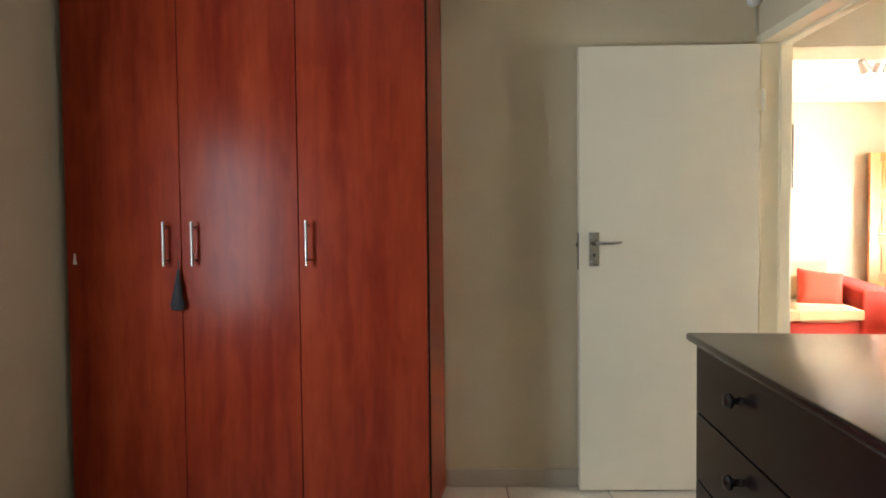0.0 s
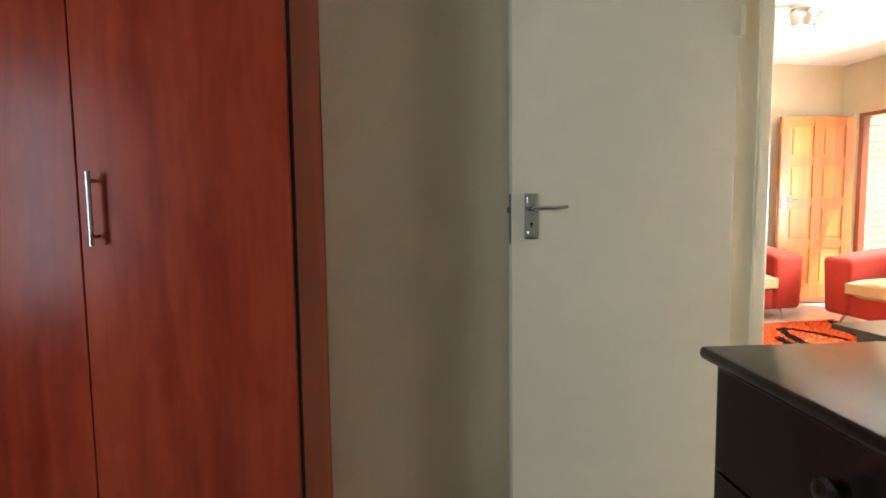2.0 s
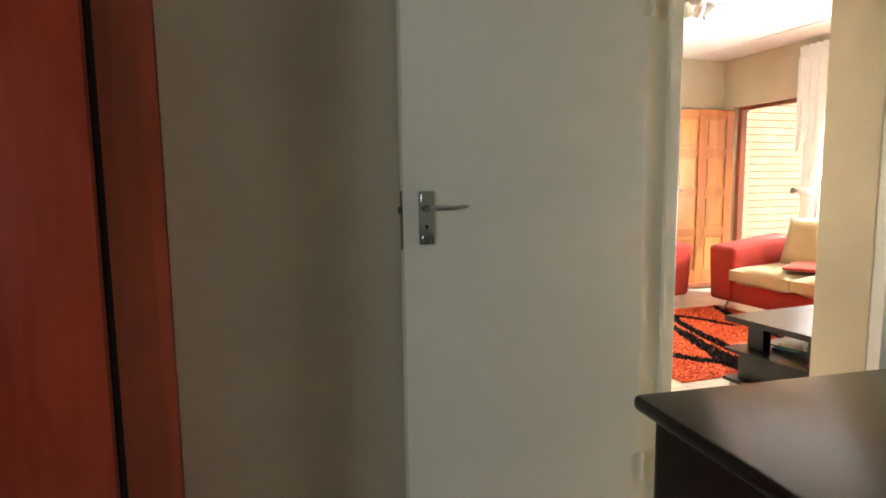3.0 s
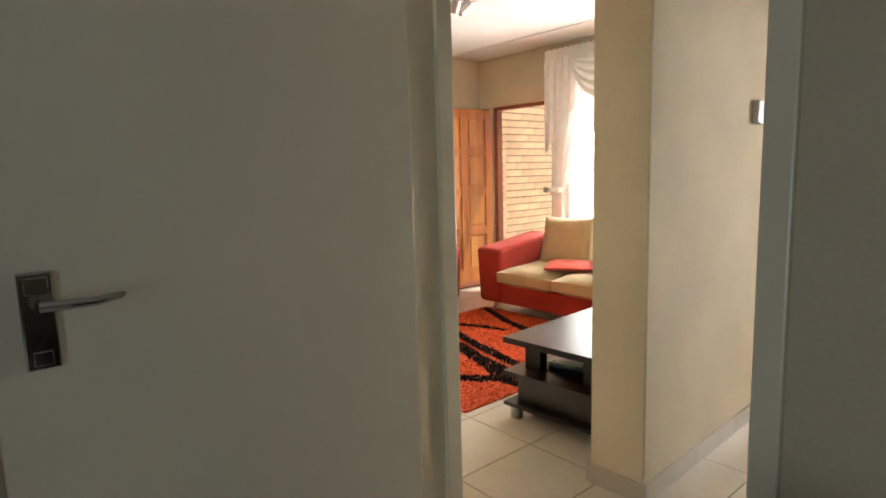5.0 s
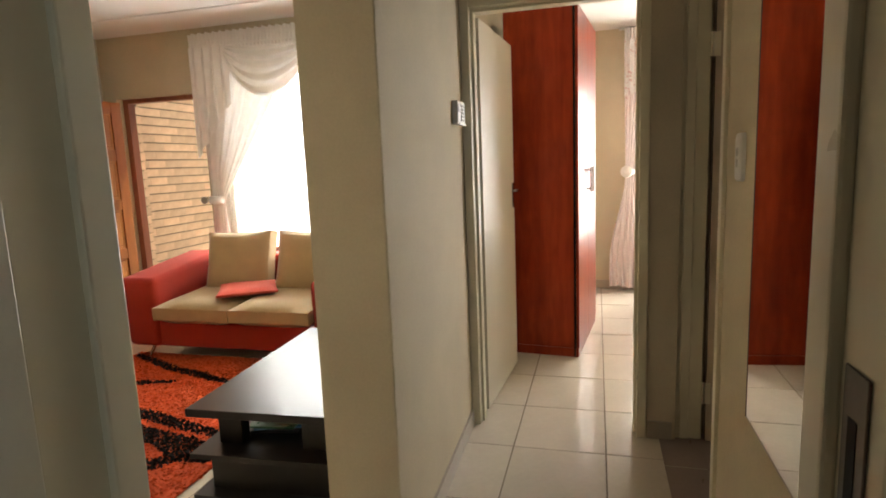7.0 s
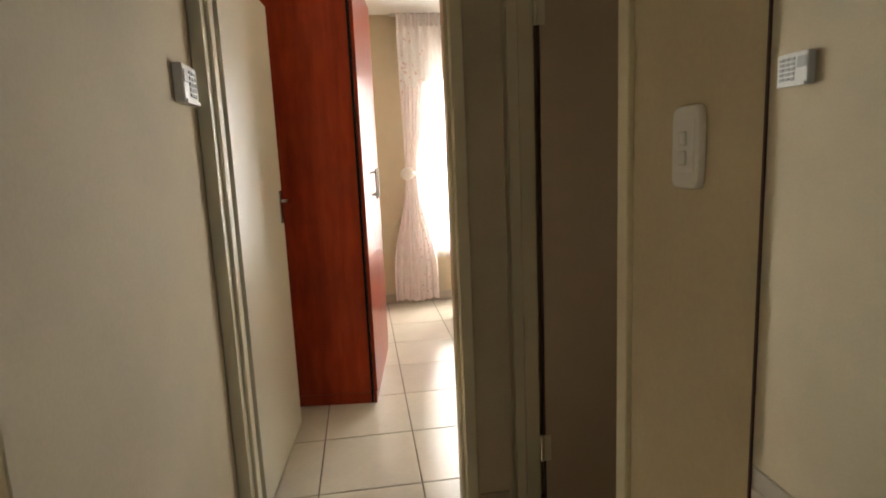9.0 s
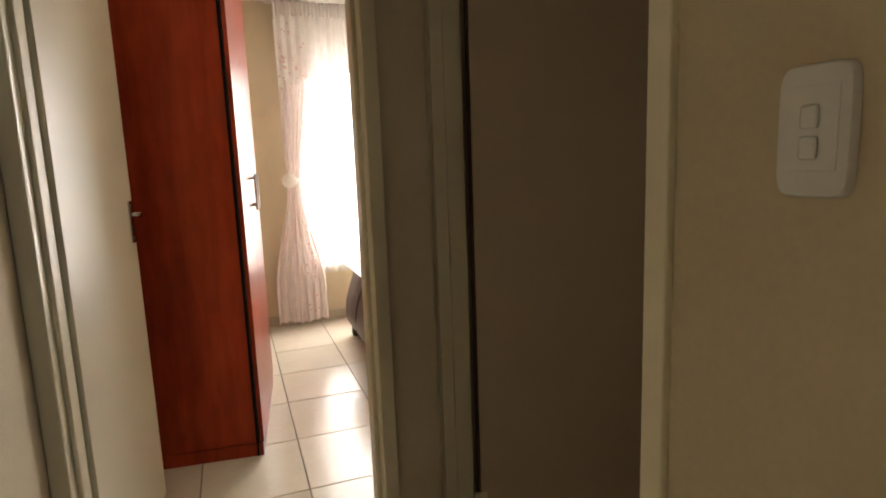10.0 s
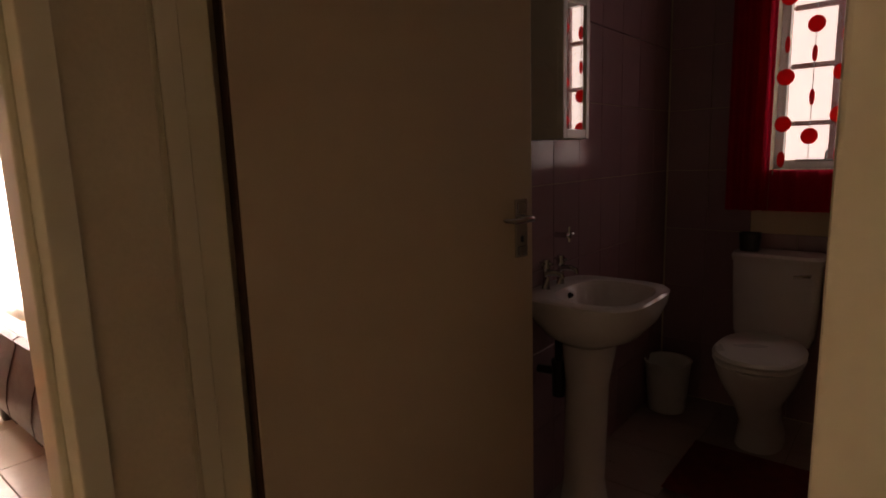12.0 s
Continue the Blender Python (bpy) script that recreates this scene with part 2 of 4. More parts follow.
M_REDVOILE = cloth("red voile", (0.80, 0.035, 0.085), 0.60, 0.16)
M_REDDOT = cloth("red sequin cloth", (0.80, 0.09, 0.09), 0.80, 0.0)
M_SHEER = cloth("clear pinkish voile", (0.95, 0.92, 0.91), 0.5, 0.82)
M_CLEAR = glass("clear window glass")
M_MIRROR = mat("silvered mirror", (0.86, 0.88, 0.86), 0.02, metal=1.0, var=0.0, bump=0, rvar=0.0)
M_WINFRAME = mat("white window steel", (0.66, 0.65, 0.62), 0.4, var=0.04, bump=0.02)
M_LEATHER = mat("dark brown leather", (0.060, 0.022, 0.015), 0.42, var=0.15, scale=14, fine=140, bump=0.12)
M_BEDDING = mat("cream bedspread", (0.60, 0.52, 0.42), 0.9, var=0.06, bump=0.1)
M_BLACKPL = mat("black plastic", (0.015, 0.014, 0.014), 0.35, var=0.1, bump=0)
M_MAT = mat("dark red bath mat", (0.22, 0.03, 0.025), 0.95, var=0.2, scale=20, fine=200, bump=0.5)
M_ART = mat("brown abstract print", (0.20, 0.12, 0.06), 0.6, var=0.4, scale=4, fine=20, bump=0.05)
M_PAVE = mat("pale concrete paving", (0.42, 0.39, 0.34), 0.9, var=0.12, scale=3, fine=50, bump=0.2)
M_LAMP = mat("satin silver lamp metal", (0.62, 0.60, 0.57), 0.32, metal=0.7, var=0.03, bump=0)
M_CORD = mat("charcoal cord", (0.02, 0.02, 0.025), 0.8, var=0.2, bump=0.2)
M_PAPER = mat("white paper tag", (0.75, 0.73, 0.70), 0.8, var=0.03, bump=0)
M_BLUE = mat("blue printed cover", (0.10, 0.22, 0.42), 0.3, var=0.3, scale=20, fine=60, bump=0)
M_GREEN = mat("green printed cover", (0.05, 0.16, 0.08), 0.3, var=0.3, scale=20, fine=60, bump=0)
M_BRASS = mat("worn steel strike", (0.16, 0.15, 0.14), 0.4, metal=1.0, var=0.15, bump=0.05)


# ---- mesh helpers ----
def box(bm, x0, y0, z0, x1, y1, z1, bevel=0.0, seg=2):
    r = bmesh.ops.create_cube(bm, size=1.0)
    vs = r["verts"]
    for v in vs:
        v.co = Vector((x0 + (v.co.x + 0.5) * (x1 - x0), y0 + (v.co.y + 0.5) * (y1 - y0), z0 + (v.co.z + 0.5) * (z1 - z0)))
    if bevel:
        es = list({e for v in vs for e in v.link_edges})
        bmesh.ops.bevel(bm, geom=es, offset=bevel, segments=seg, profile=0.5, affect="EDGES")
    return bm


FLAT = set()                            # meshes of planed boards, whose faces stay flat between the rounded edges


def boxes(*rows, bevel=0.0, seg=2):
    bm = bmesh.new()
    FLAT.add(id(bm))
    for r in rows:
        box(bm, *r, bevel=bevel, seg=seg)
    return bm


def rod(bm, a, b, r, n=12, r2=None):
    """A round bar from a to b."""
    a, b = Vector(a), Vector(b)
    d = b - a
    m = Matrix.Translation((a + b) / 2) @ d.to_track_quat("Z", "Y").to_matrix().to_4x4()
    bmesh.ops.create_cone(bm, cap_ends=True, segments=n, radius1=r, radius2=r if r2 is None else r2, depth=d.length, matrix=m)
    return bm


def loft(bm, rings, n=28):
    """Rings (x, y, z, rx, ry, power) joined into one closed skin."""
    prev = first = None
    for cx, cy, z, rx, ry, p in rings:
        cur = []
        for i in range(n):
            a = 2 * math.pi * i / n
            c, s = math.cos(a), math.sin(a)
            cur.append(bm.verts.new((cx + rx * math.copysign(abs(c) ** (2 / p), c), cy + ry * math.copysign(abs(s) ** (2 / p), s), z)))
        if prev:
            for i in range(n):
                bm.faces.new((prev[i], prev[(i + 1) % n], cur[(i + 1) % n], cur[i]))
        else:
            first = cur
        prev = cur
    bm.faces.new(list(reversed(first)))
    bm.faces.new(prev)
    return bm


def tube(bm, pts, r, n=8):
    """A bent round bar through points."""
    pts = [Vector(p) for p in pts]
    prev = None
    for i, p in enumerate(pts):
        d = (pts[min(i + 1, len(pts) - 1)] - pts[max(i - 1, 0)]).normalized()
        q = d.to_track_quat("Z", "Y").to_matrix()
        rad = r[i] if isinstance(r, (list, tuple)) else r
        cur = [bm.verts.new(p + q @ Vector((rad * math.cos(2 * math.pi * k / n), rad * math.sin(2 * math.pi * k / n), 0))) for k in range(n)]
        if prev:
            for k in range(n):
                bm.faces.new((prev[k], prev[(k + 1) % n], cur[(k + 1) % n], cur[k]))
        else:
            bm.faces.new(list(reversed(cur)))
        prev = cur
    bm.faces.new(prev)
    return bm


def pillow(bm, sx, sy, sz, m=Matrix(), n=10, puff=0.55, sag=0.0, seed=1):
    """A stuffed cushion: a box of that size with soft, swollen faces."""
    bmesh.ops.create_cube(bm, size=2.0)
    bmesh.ops.subdivide_edges(bm, edges=bm.edges[:], cuts=n, use_grid_fill=True)
    for v in bm.verts:
        x, y, z = v.co
        edge = max(0.0, 1 - abs(x) ** 4) * max(0.0, 1 - abs(y) ** 4)
        k = (1 - puff) + puff * edge ** 0.5
        # pulled in sides between the corners
        px = x * (1 - 0.05 * (1 - y * y)) if abs(x) > 0.5 else x
        py = y * (1 - 0.05 * (1 - x * x)) if abs(y) > 0.5 else y
        w = noise.noise(Vector((x * 2 + seed, y * 2, z))) * 0.05
        v.co = m @ Vector((px * sx / 2, py * sy / 2, (z * k + w) * sz / 2 - sag * edge * sz * 0.2))
    return bm


def finish(bm, name, material, smooth=True, angle=0):
    if not angle:
        angle = 20 if id(bm) in FLAT else 38
    FLAT.discard(id(bm))
    bmesh.ops.recalc_face_normals(bm, faces=bm.faces)
    me = bpy.data.meshes.new(name)
    bm.to_mesh(me)
    bm.free()
    if material:
        me.materials.append(material)
    if smooth:
        me.shade_smooth()
        me.set_sharp_from_angle(angle=radians(angle))
    return me


def part(name, bm, material, parent, label="", m=None, angle=0):
    ob = new(name, finish(bm, name, material, angle=angle))
    ob.parent = parent
    if m is not None:
        ob.matrix_basis = m
    if label:
        tagged(ob, label)
    return ob


def thing(name, m, label, category, group=""):
    ob = new(name)
    ob.empty_display_size = 0.1
    ob.matrix_basis = m
    return tagged(ob, label, category, group)


def solid(name, bm, material, label, category, group="", m=None, kind="", angle=0):
    ob = new(name, finish(bm, name, material, angle=angle))
    if m is not None:
        ob.matrix_basis = m
    return tagged(ob, label, category, group, kind)


def structure(name, bm, material, label="", angle=0):
    return solid(name, bm, material, label, "", kind="structure", angle=angle)


def wall_rows(axis, a0, a1, b0, b1, z0, z1, holes=()):
    """Boxes of a wall that is a0..a1 thick and runs b0..b1 along the other axis, with holes (b0, b1, z0, z1)."""
    rows, at = [], b0
    for h0, h1, hz0, hz1 in sorted(holes):
        rows.append((at, h0, z0, z1))
        if hz0 > z0:
            rows.append((h0, h1, z0, hz0))
        if hz1 < z1:
            rows.append((h0, h1, hz1, z1))
        at = h1
    rows.append((at, b1, z0, z1))
    if axis == "x":
        return [(a0, p, q, a1, r, s) for p, r, q, s in rows if r > p]
    return [(p, a0, q, r, a1, s) for p, r, q, s in rows if r > p]


# ---- the shell ----
CEIL = 2.55
Z0 = -0.02
structure("wall_bedroom_west", boxes(*wall_rows("x", -1.737, -1.517, -1.40, 3.10, Z0, CEIL, [(0.95, 1.61, 0.72, 1.89)])), M_WALL)
structure("wall_bedroom_south", boxes(*wall_rows("y", -1.62, -1.40, -1.74, 7.32, Z0, CEIL)), M_WALL)
structure("wall_bedroom_north", boxes(*wall_rows("y", 2.90, 3.10, 0.083, 1.53, Z0, CEIL), *wall_rows("y", 3.10, 3.25, -1.74, 0.083, Z0, CEIL)), M_WALL)
structure("wall_bedroom_east", boxes(*wall_rows("x", 1.53, 1.65, -1.40, 6.60, Z0, CEIL, [(2.0425, 2.89, Z0, 2.055)])), M_WALL)
wcn = boxes((2.617, 2.905, Z0, 3.96, 3.112, CEIL), (3.96, 2.96, Z0, 7.10, 3.12, CEIL), bevel=0.006)
for v in wcn.verts:
    if v.co.x < 3 and v.co.y < 3:
        v.co.y -= 0.037
structure("wall_corridor_north", wcn, M_WALL, "cream plastered wall end with a worn corner")
structure("wall_opening_head", boxes((1.65, 2.90, 2.02, 2.617, 3.112, CEIL), bevel=0.004), M_WALL, "cream plastered head over the living room opening")
structure("wall_corridor_south", boxes(*wall_rows("y", 1.82, 1.924, 1.65, 3.96, Z0, CEIL, [(2.880, 3.875, Z0, 2.07)])), M_WALL)
structure("wall_corridor_east", boxes(*wall_rows("x", 3.815, 3.96, 1.924, 2.90, Z0, CEIL, [(2.06, 2.894, Z0, 2.07)])), M_WALL)
structure("wall_bathroom_east", boxes(*wall_rows("x", 3.90, 4.02, -0.72, 1.82, Z0, CEIL)), M_WALL)
structure("wall_bathroom_south", boxes(*wall_rows("y", -0.94, -0.72, 2.10, 4.02, Z0, CEIL, [(2.784, 3.424, 1.205, 2.175)])), M_WALL)
structure("wall_bathroom_west", boxes(*wall_rows("x", 2.10, 2.20, -0.72, 1.82, Z0, CEIL)), M_WALL)
structure("wall_second_bedroom_east", boxes(*wall_rows("x", 7.10, 7.32, -1.40, 3.12, Z0, CEIL, [(0.45, 1.85, 0.50, 2.15)])), M_WALL)
structure("wall_living_east", boxes(*wall_rows("x", 5.45, 5.67, 3.12, 6.60, Z0, CEIL, [(3.80, 5.30, 0.70, 2.12), (5.57, 6.46, Z0, 2.024)])), M_WALL)
structure("wall_living_north", boxes(*wall_rows("y", 6.60, 6.82, 1.53, 5.67, Z0, CEIL)), M_WALL)
strips = [(x, 3.14, CEIL - 0.008, x + 0.045, 6.58, CEIL + 0.01) for x in (2.55, 3.75, 4.95)]
structure("ceiling", boxes((-1.74, -1.62, CEIL, 7.32, 3.25, CEIL + 0.1), (1.53, 3.12, CEIL, 5.67, 6.82, CEIL + 0.1), *strips), M_CEIL)
structure("floor", boxes((-1.74, -1.62, -0.15, 7.32, 3.12, -0.003), (1.53, 3.12, -0.15, 5.67, 6.82, -0.003)), M_GROUT)
g = bmesh.new()
bmesh.ops.create_grid(g, x_segments=1, y_segments=1, size=600)
structure("ground", g, M_PAVE).location.z = -0.16

# skirting tiles along the walls that show
SK = 0.085


def skirting(rows):
    """Runs (axis, face, from, to, side) of skirting tiles with narrow joints."""
    bm = bmesh.new()
    for axis, face, p, q, side in rows:
        a0, a1 = (face, face + 0.011) if side > 0 else (face - 0.011, face)
        at = p
        while at < q - 0.01:
            e = min(at + 0.443, q)
            if axis == "x":
                box(bm, a0, at + 0.0015, 0.001, a1, e - 0.0015, SK)
            else:
                box(bm, at + 0.0015, a0, 0.001, e - 0.0015, a1, SK)
            at = e
    return bm


sk2 = boxes(*[(2.619 + i * 0.443, 2.894, 0.001, min(2.619 + (i + 1) * 0.443, 3.80) - 0.003, 2.909, SK) for i in range(3)])
for v in sk2.verts:
    v.co.y -= 0.037 * (3.96 - v.co.x) / 1.343
structure("baseboard_corridor", sk2, M_SKIRT)
structure("baseboard", skirting([("y", 2.90, 0.095, 1.52, -1), ("x", -1.517, -1.4, 2.50, 1), ("x", 1.53, -1.4, 2.02, -1),
                                 ("x", 2.617, 2.858, 3.118, -1), ("y", 1.924, 1.66, 2.86, 1), ("x", 3.815, 1.94, 2.05, -1),
                                 ("y", 3.12, 2.61, 5.44, 1), ("x", 5.45, 3.13, 5.53, -1), ("y", 6.60, 1.66, 5.44, -1), ("x", 1.65, 2.91, 6.59, 1),
                                 ("x", 7.10, -1.39, 2.95, -1), ("y", 2.96, 3.97, 7.09, -1)]), M_SKIRT)


# ---- door frames and doors ----
def door_frame(name, axis, w0, w1, o0, o1, top, stop, label, rebate=0.013):
    """Pressed steel frame in a wall w0..w1 thick round an opening o0..o1; stop: where the rebate starts and ends."""
    t, lip = 0.042, 0.012
    rows = []
    for p, q, s in ((o0 - t, o0, 1), (o1, o1 + t, -1)):
        rows.append((w0 - lip, p, 0.0, w1 + lip, q, top + t))
        rows.append((stop[0], q - 0.001 if s > 0 else p - rebate, 0.0, stop[1], q + rebate if s > 0 else p + 0.001, top))
    rows.append((w0 - lip, o0, top, w1 + lip, o1, top + t))
    rows.append((stop[0], o0, top - 0.013, stop[1], o1, top + 0.001))
    if axis == "y":
        rows = [(b0, a0, c0, b1, a1, c1) for a0, b0, c0, a1, b1, c1 in rows]
    return structure(name, boxes(*rows, bevel=0.004), M_FRAME, label)


door_frame("door_frame_1", "x", 1.53, 1.65, 2.084, 2.862, 2.028, (1.600, 1.650), "cream painted steel door frame of the bedroom")
door_frame("door_frame_2", "x", 3.815, 3.96, 2.098, 2.858, 2.045, (3.85, 3.91), "cream painted steel door frame of the second bedroom")
door_frame("door_frame_3", "y", 1.82, 1.924, 2.920, 3.835, 2.045, (1.865, 1.905), "cream painted steel door frame of the bathroom", 0.003)
strike = boxes((1.545, 2.0845, 0.985, 1.588, 2.0872, 1.165), bevel=0.001)
st = solid("strike_plate", strike, M_BRASS, "worn steel strike plate in the bedroom door frame", "strike plate")
part("slot", boxes((1.559, 2.0873, 1.025, 1.575, 2.0879, 1.125)), M_DARKHOLE, st)


def lever_handle(parent, x, side):
    """Chrome plate with a lever that points to the hinge; side: -1 or 1, the face of the leaf."""
    y = side * 0.0205
    lo, hi = sorted((y, y + side * 0.007))
    plate = part("handle_plate", boxes((x - 0.023, lo, 1.045, x + 0.023, hi, 1.20), bevel=0.003), M_CHROME, parent, "chrome handle plate")
    lo2, hi2 = sorted((y + side * 0.0068, y + side * 0.010))
    part("raised_border", boxes((x - 0.016, lo2, 1.165, x + 0.016, hi2, 1.192), (x - 0.013, lo2, 1.052, x + 0.013, hi2, 1.075), bevel=0.0015), M_CHROME, plate)
    k = bmesh.new()
    rod(k, (x, y + side * 0.0066, 1.098), (x, y + side * 0.0078, 1.098), 0.005, 10)
    box(k, x - 0.002, lo2 - 0.0002, 1.086, x + 0.002, lo2 + 0.001, 1.098)
    part("keyhole", k, M_DARKHOLE, plate)
    l = bmesh.new()
    rod(l, (x, y + side * 0.006, 1.15), (x, y + side * 0.042, 1.15), 0.010, 14, 0.008)
    tube(l, [(x, y + side * 0.042, 1.15), (x - 0.03, y + side * 0.050, 1.151), (x - 0.07, y + side * 0.050, 1.150), (x - 0.105, y + side * 0.047, 1.154), (x - 0.112, y + side * 0.046, 1.156)], [0.009, 0.0085, 0.0075, 0.006, 0.003], 10)
    part("lever", l, M_CHROME, parent, "chrome lever")


def flush_door(m, label, sides, w=0.805, hinge_side=1, paint=None, inset=0.050):
    d = thing("door", m, label, "door")
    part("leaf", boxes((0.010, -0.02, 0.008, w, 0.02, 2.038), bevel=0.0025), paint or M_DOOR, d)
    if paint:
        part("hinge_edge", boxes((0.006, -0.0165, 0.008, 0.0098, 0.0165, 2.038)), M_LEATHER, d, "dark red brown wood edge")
    for s in sides:
        lever_handle(d, w - inset, s)
    lk = boxes((w - 0.0005, -0.011, 1.03, w + 0.0016, 0.011, 1.20), (w, -0.006, 1.135, w + 0.010, 0.006, 1.155), bevel=0.001)
    part("lock_plate", lk, M_BRASS, d, "worn steel lock plate")
    for z in (0.24, 1.79):
        h = bmesh.new()
        rod(h, (-0.004, hinge_side * 0.024, z - 0.05), (-0.004, hinge_side * 0.024, z + 0.05), 0.007, 10)
        box(h, -0.004, hinge_side * 0.0195, z - 0.05, 0.028, hinge_side * 0.0215, z + 0.05)
        part("hinge", h, M_FRAME, d)
    return d


flush_door(pose(1.512, 2.855, 0, 0, 0, 180) @ Matrix.Diagonal((1.012, 1, 0.989, 1)), "open cream flush door standing against the bedroom wall", (1,), hinge_side=1, inset=0.065)
flush_door(pose(3.972, 2.866, 0, 0, 0, -3.9), "open cream flush door beside a red wardrobe", (-1, 1), w=0.775, hinge_side=1)
flush_door(pose(3.832, 1.802, 0, 0, 0, 260.4), "open flush bathroom door, darker and browner than the other two", (-1, 1), hinge_side=-1, paint=M_DOOR_BROWN)


def panel_door(m):
    d = thing("front_door", m, "open varnished pine front door with eight raised panels", "door")
    w, h = 0.83, 2.05
    for x0 in (0.0, w / 2 - 0.05, w - 0.105):
        part("stile", boxes((x0, -0.021, 0.015, x0 + 0.105 if x0 != w / 2 - 0.05 else w / 2 + 0.05, 0.021, h), bevel=0.003), M_STILE, d)
    rails = [(0.015, 0.22), (0.62, 0.715), (1.075, 1.17), (1.525, 1.62), (1.95, h)]
    for a, b in rails:
        for x0, x1 in ((0.105, w / 2 - 0.05), (w / 2 + 0.05, w - 0.105)):
            part("rail", boxes((x0 + 0.0005, -0.0205, a, x1 - 0.0005, 0.0205, b), bevel=0.002), M_STILE, d)
    for (a, b), (c, e) in zip(rails, rails[1:]):
        for x0, x1 in ((0.105, w / 2 - 0.05), (w / 2 + 0.05, w - 0.105)):
            bm = boxes((x0, -0.008, b, x1, 0.008, c))
            for y0, y1 in ((0.008, 0.015), (-0.015, -0.008)):
                box(bm, x0 + 0.025, y0, b + 0.025, x1 - 0.025, y1, c - 0.025, bevel=0.006, seg=1)
            part("panel", bm, M_PINE, d)
    bar = boxes((0, 0.0215, 0.03, w, 0.040, 0.075), bevel=0.006)
    part("weather_bar", bar, M_MERANTI, d)
    lever_handle(d, w - 0.052, 1)
    return d


panel_door(pose(5.428, 6.425, 0.0, 0, 0, 177.0) @ Matrix.Diagonal((1, 1, 0.968, 1)))
structure("door_frame_4", boxes((5.52, 5.57, 0.0, 5.60, 5.61, 2.024), (5.52, 6.405, 0.0, 5.60, 6.46, 2.024), (5.52, 5.61, 1.986, 5.60, 6.405, 2.024), bevel=0.004), M_MERANTI, "red brown hardwood front door frame")
structure("threshold", boxes((5.44, 5.61, -0.003, 5.70, 6.404, 0.018), bevel=0.004), M_PAVE, "concrete front door threshold")


# ---- windows ----
def window(name, axis, at, b0, b1, z0, z1, cols, rails, label, bars=None):
    """Steel window in a wall: frame, glazing bars, panes and sill."""
    def bx(p, q, r, s, d0, d1):
        return (at + d0, p, r, at + d1, q, s) if axis == "x" else (p, at + d0, r, q, at + d1, s)
    wn_ = tagged(new(name), label, "window", kind="structure")
    t = 0.035
    part("window_frame", boxes(bx(b0, b0 + t, z0, z1, -0.02, 0.02), bx(b1 - t, b1, z0, z1, -0.02, 0.02), bx(b0 + t, b1 - t, z0, z0 + t, -0.02, 0.02), bx(b0 + t, b1 - t, z1 - t, z1, -0.02, 0.02)), M_WINFRAME, wn_)
    xs = [b0 + t + (b1 - b0 - 2 * t) * i / cols for i in range(cols + 1)]
    for x in xs[1:-1]:
        part("glazing_bar", boxes(bx(x - 0.012, x + 0.012, z0 + t, z1 - t, -0.015, 0.015)), bars or M_WINFRAME, wn_)
    for z in rails:
        for p, q in zip(xs, xs[1:]):
            part("glazing_bar", boxes(bx(p + 0.0125, q - 0.0125, z - 0.011, z + 0.011, -0.014, 0.014)), bars or M_WINFRAME, wn_)
    zs = [z0 + t, *rails, z1 - t]
    for p, q in zip(xs, xs[1:]):
        for r, s in zip(zs, zs[1:]):
            o = part("pane", boxes(bx(p + 0.006, q - 0.006, r + 0.006, s - 0.006, -0.002, 0.002)), M_CLEAR, wn_)
            o.visible_shadow = False
    return wn_


window("window_1", "x", -1.637, 0.95, 1.61, 0.72, 1.89, 2, (1.52,), "white steel bedroom window")
window("window_2", "x", 5.58, 3.80, 5.30, 0.70, 2.12, 4, (1.30, 1.78), "white steel living room window behind net")
window("window_3", "x", 7.22, 0.45, 1.85, 0.50, 2.15, 3, (1.10, 1.75), "white steel second bedroom window behind net")
window("window_4", "y", -0.84, 2.784, 3.424, 1.205, 2.175, 3, (1.415, 1.675, 1.935), "steel bathroom window with horizontal bars", M_BARS)
structure("window_sill", boxes((5.40, 3.78, 0.67, 5.55, 5.32, 0.695), (7.075, 0.43, 0.47, 7.19, 1.87, 0.495), (2.764, -0.80, 1.180, 3.444, -0.70, 1.203), bevel=0.004), M_SKIRT)


# ---- first bedroom ----
def bar_handle(parent, x, y, z0, z1, out=-1):
    h = part("handle", rod(bmesh.new(), (x, y + out * 0.030, z0), (x, y + out * 0.030, z1), 0.0062, 12), M_STEEL, parent, "brushed nickel bar handle")
    for z in (z0 + 0.022, z1 - 0.022):
        part("handle_post", rod(bmesh.new(), (x, y, z), (x, y + out * 0.030, z), 0.0045, 10), M_STEEL, h)


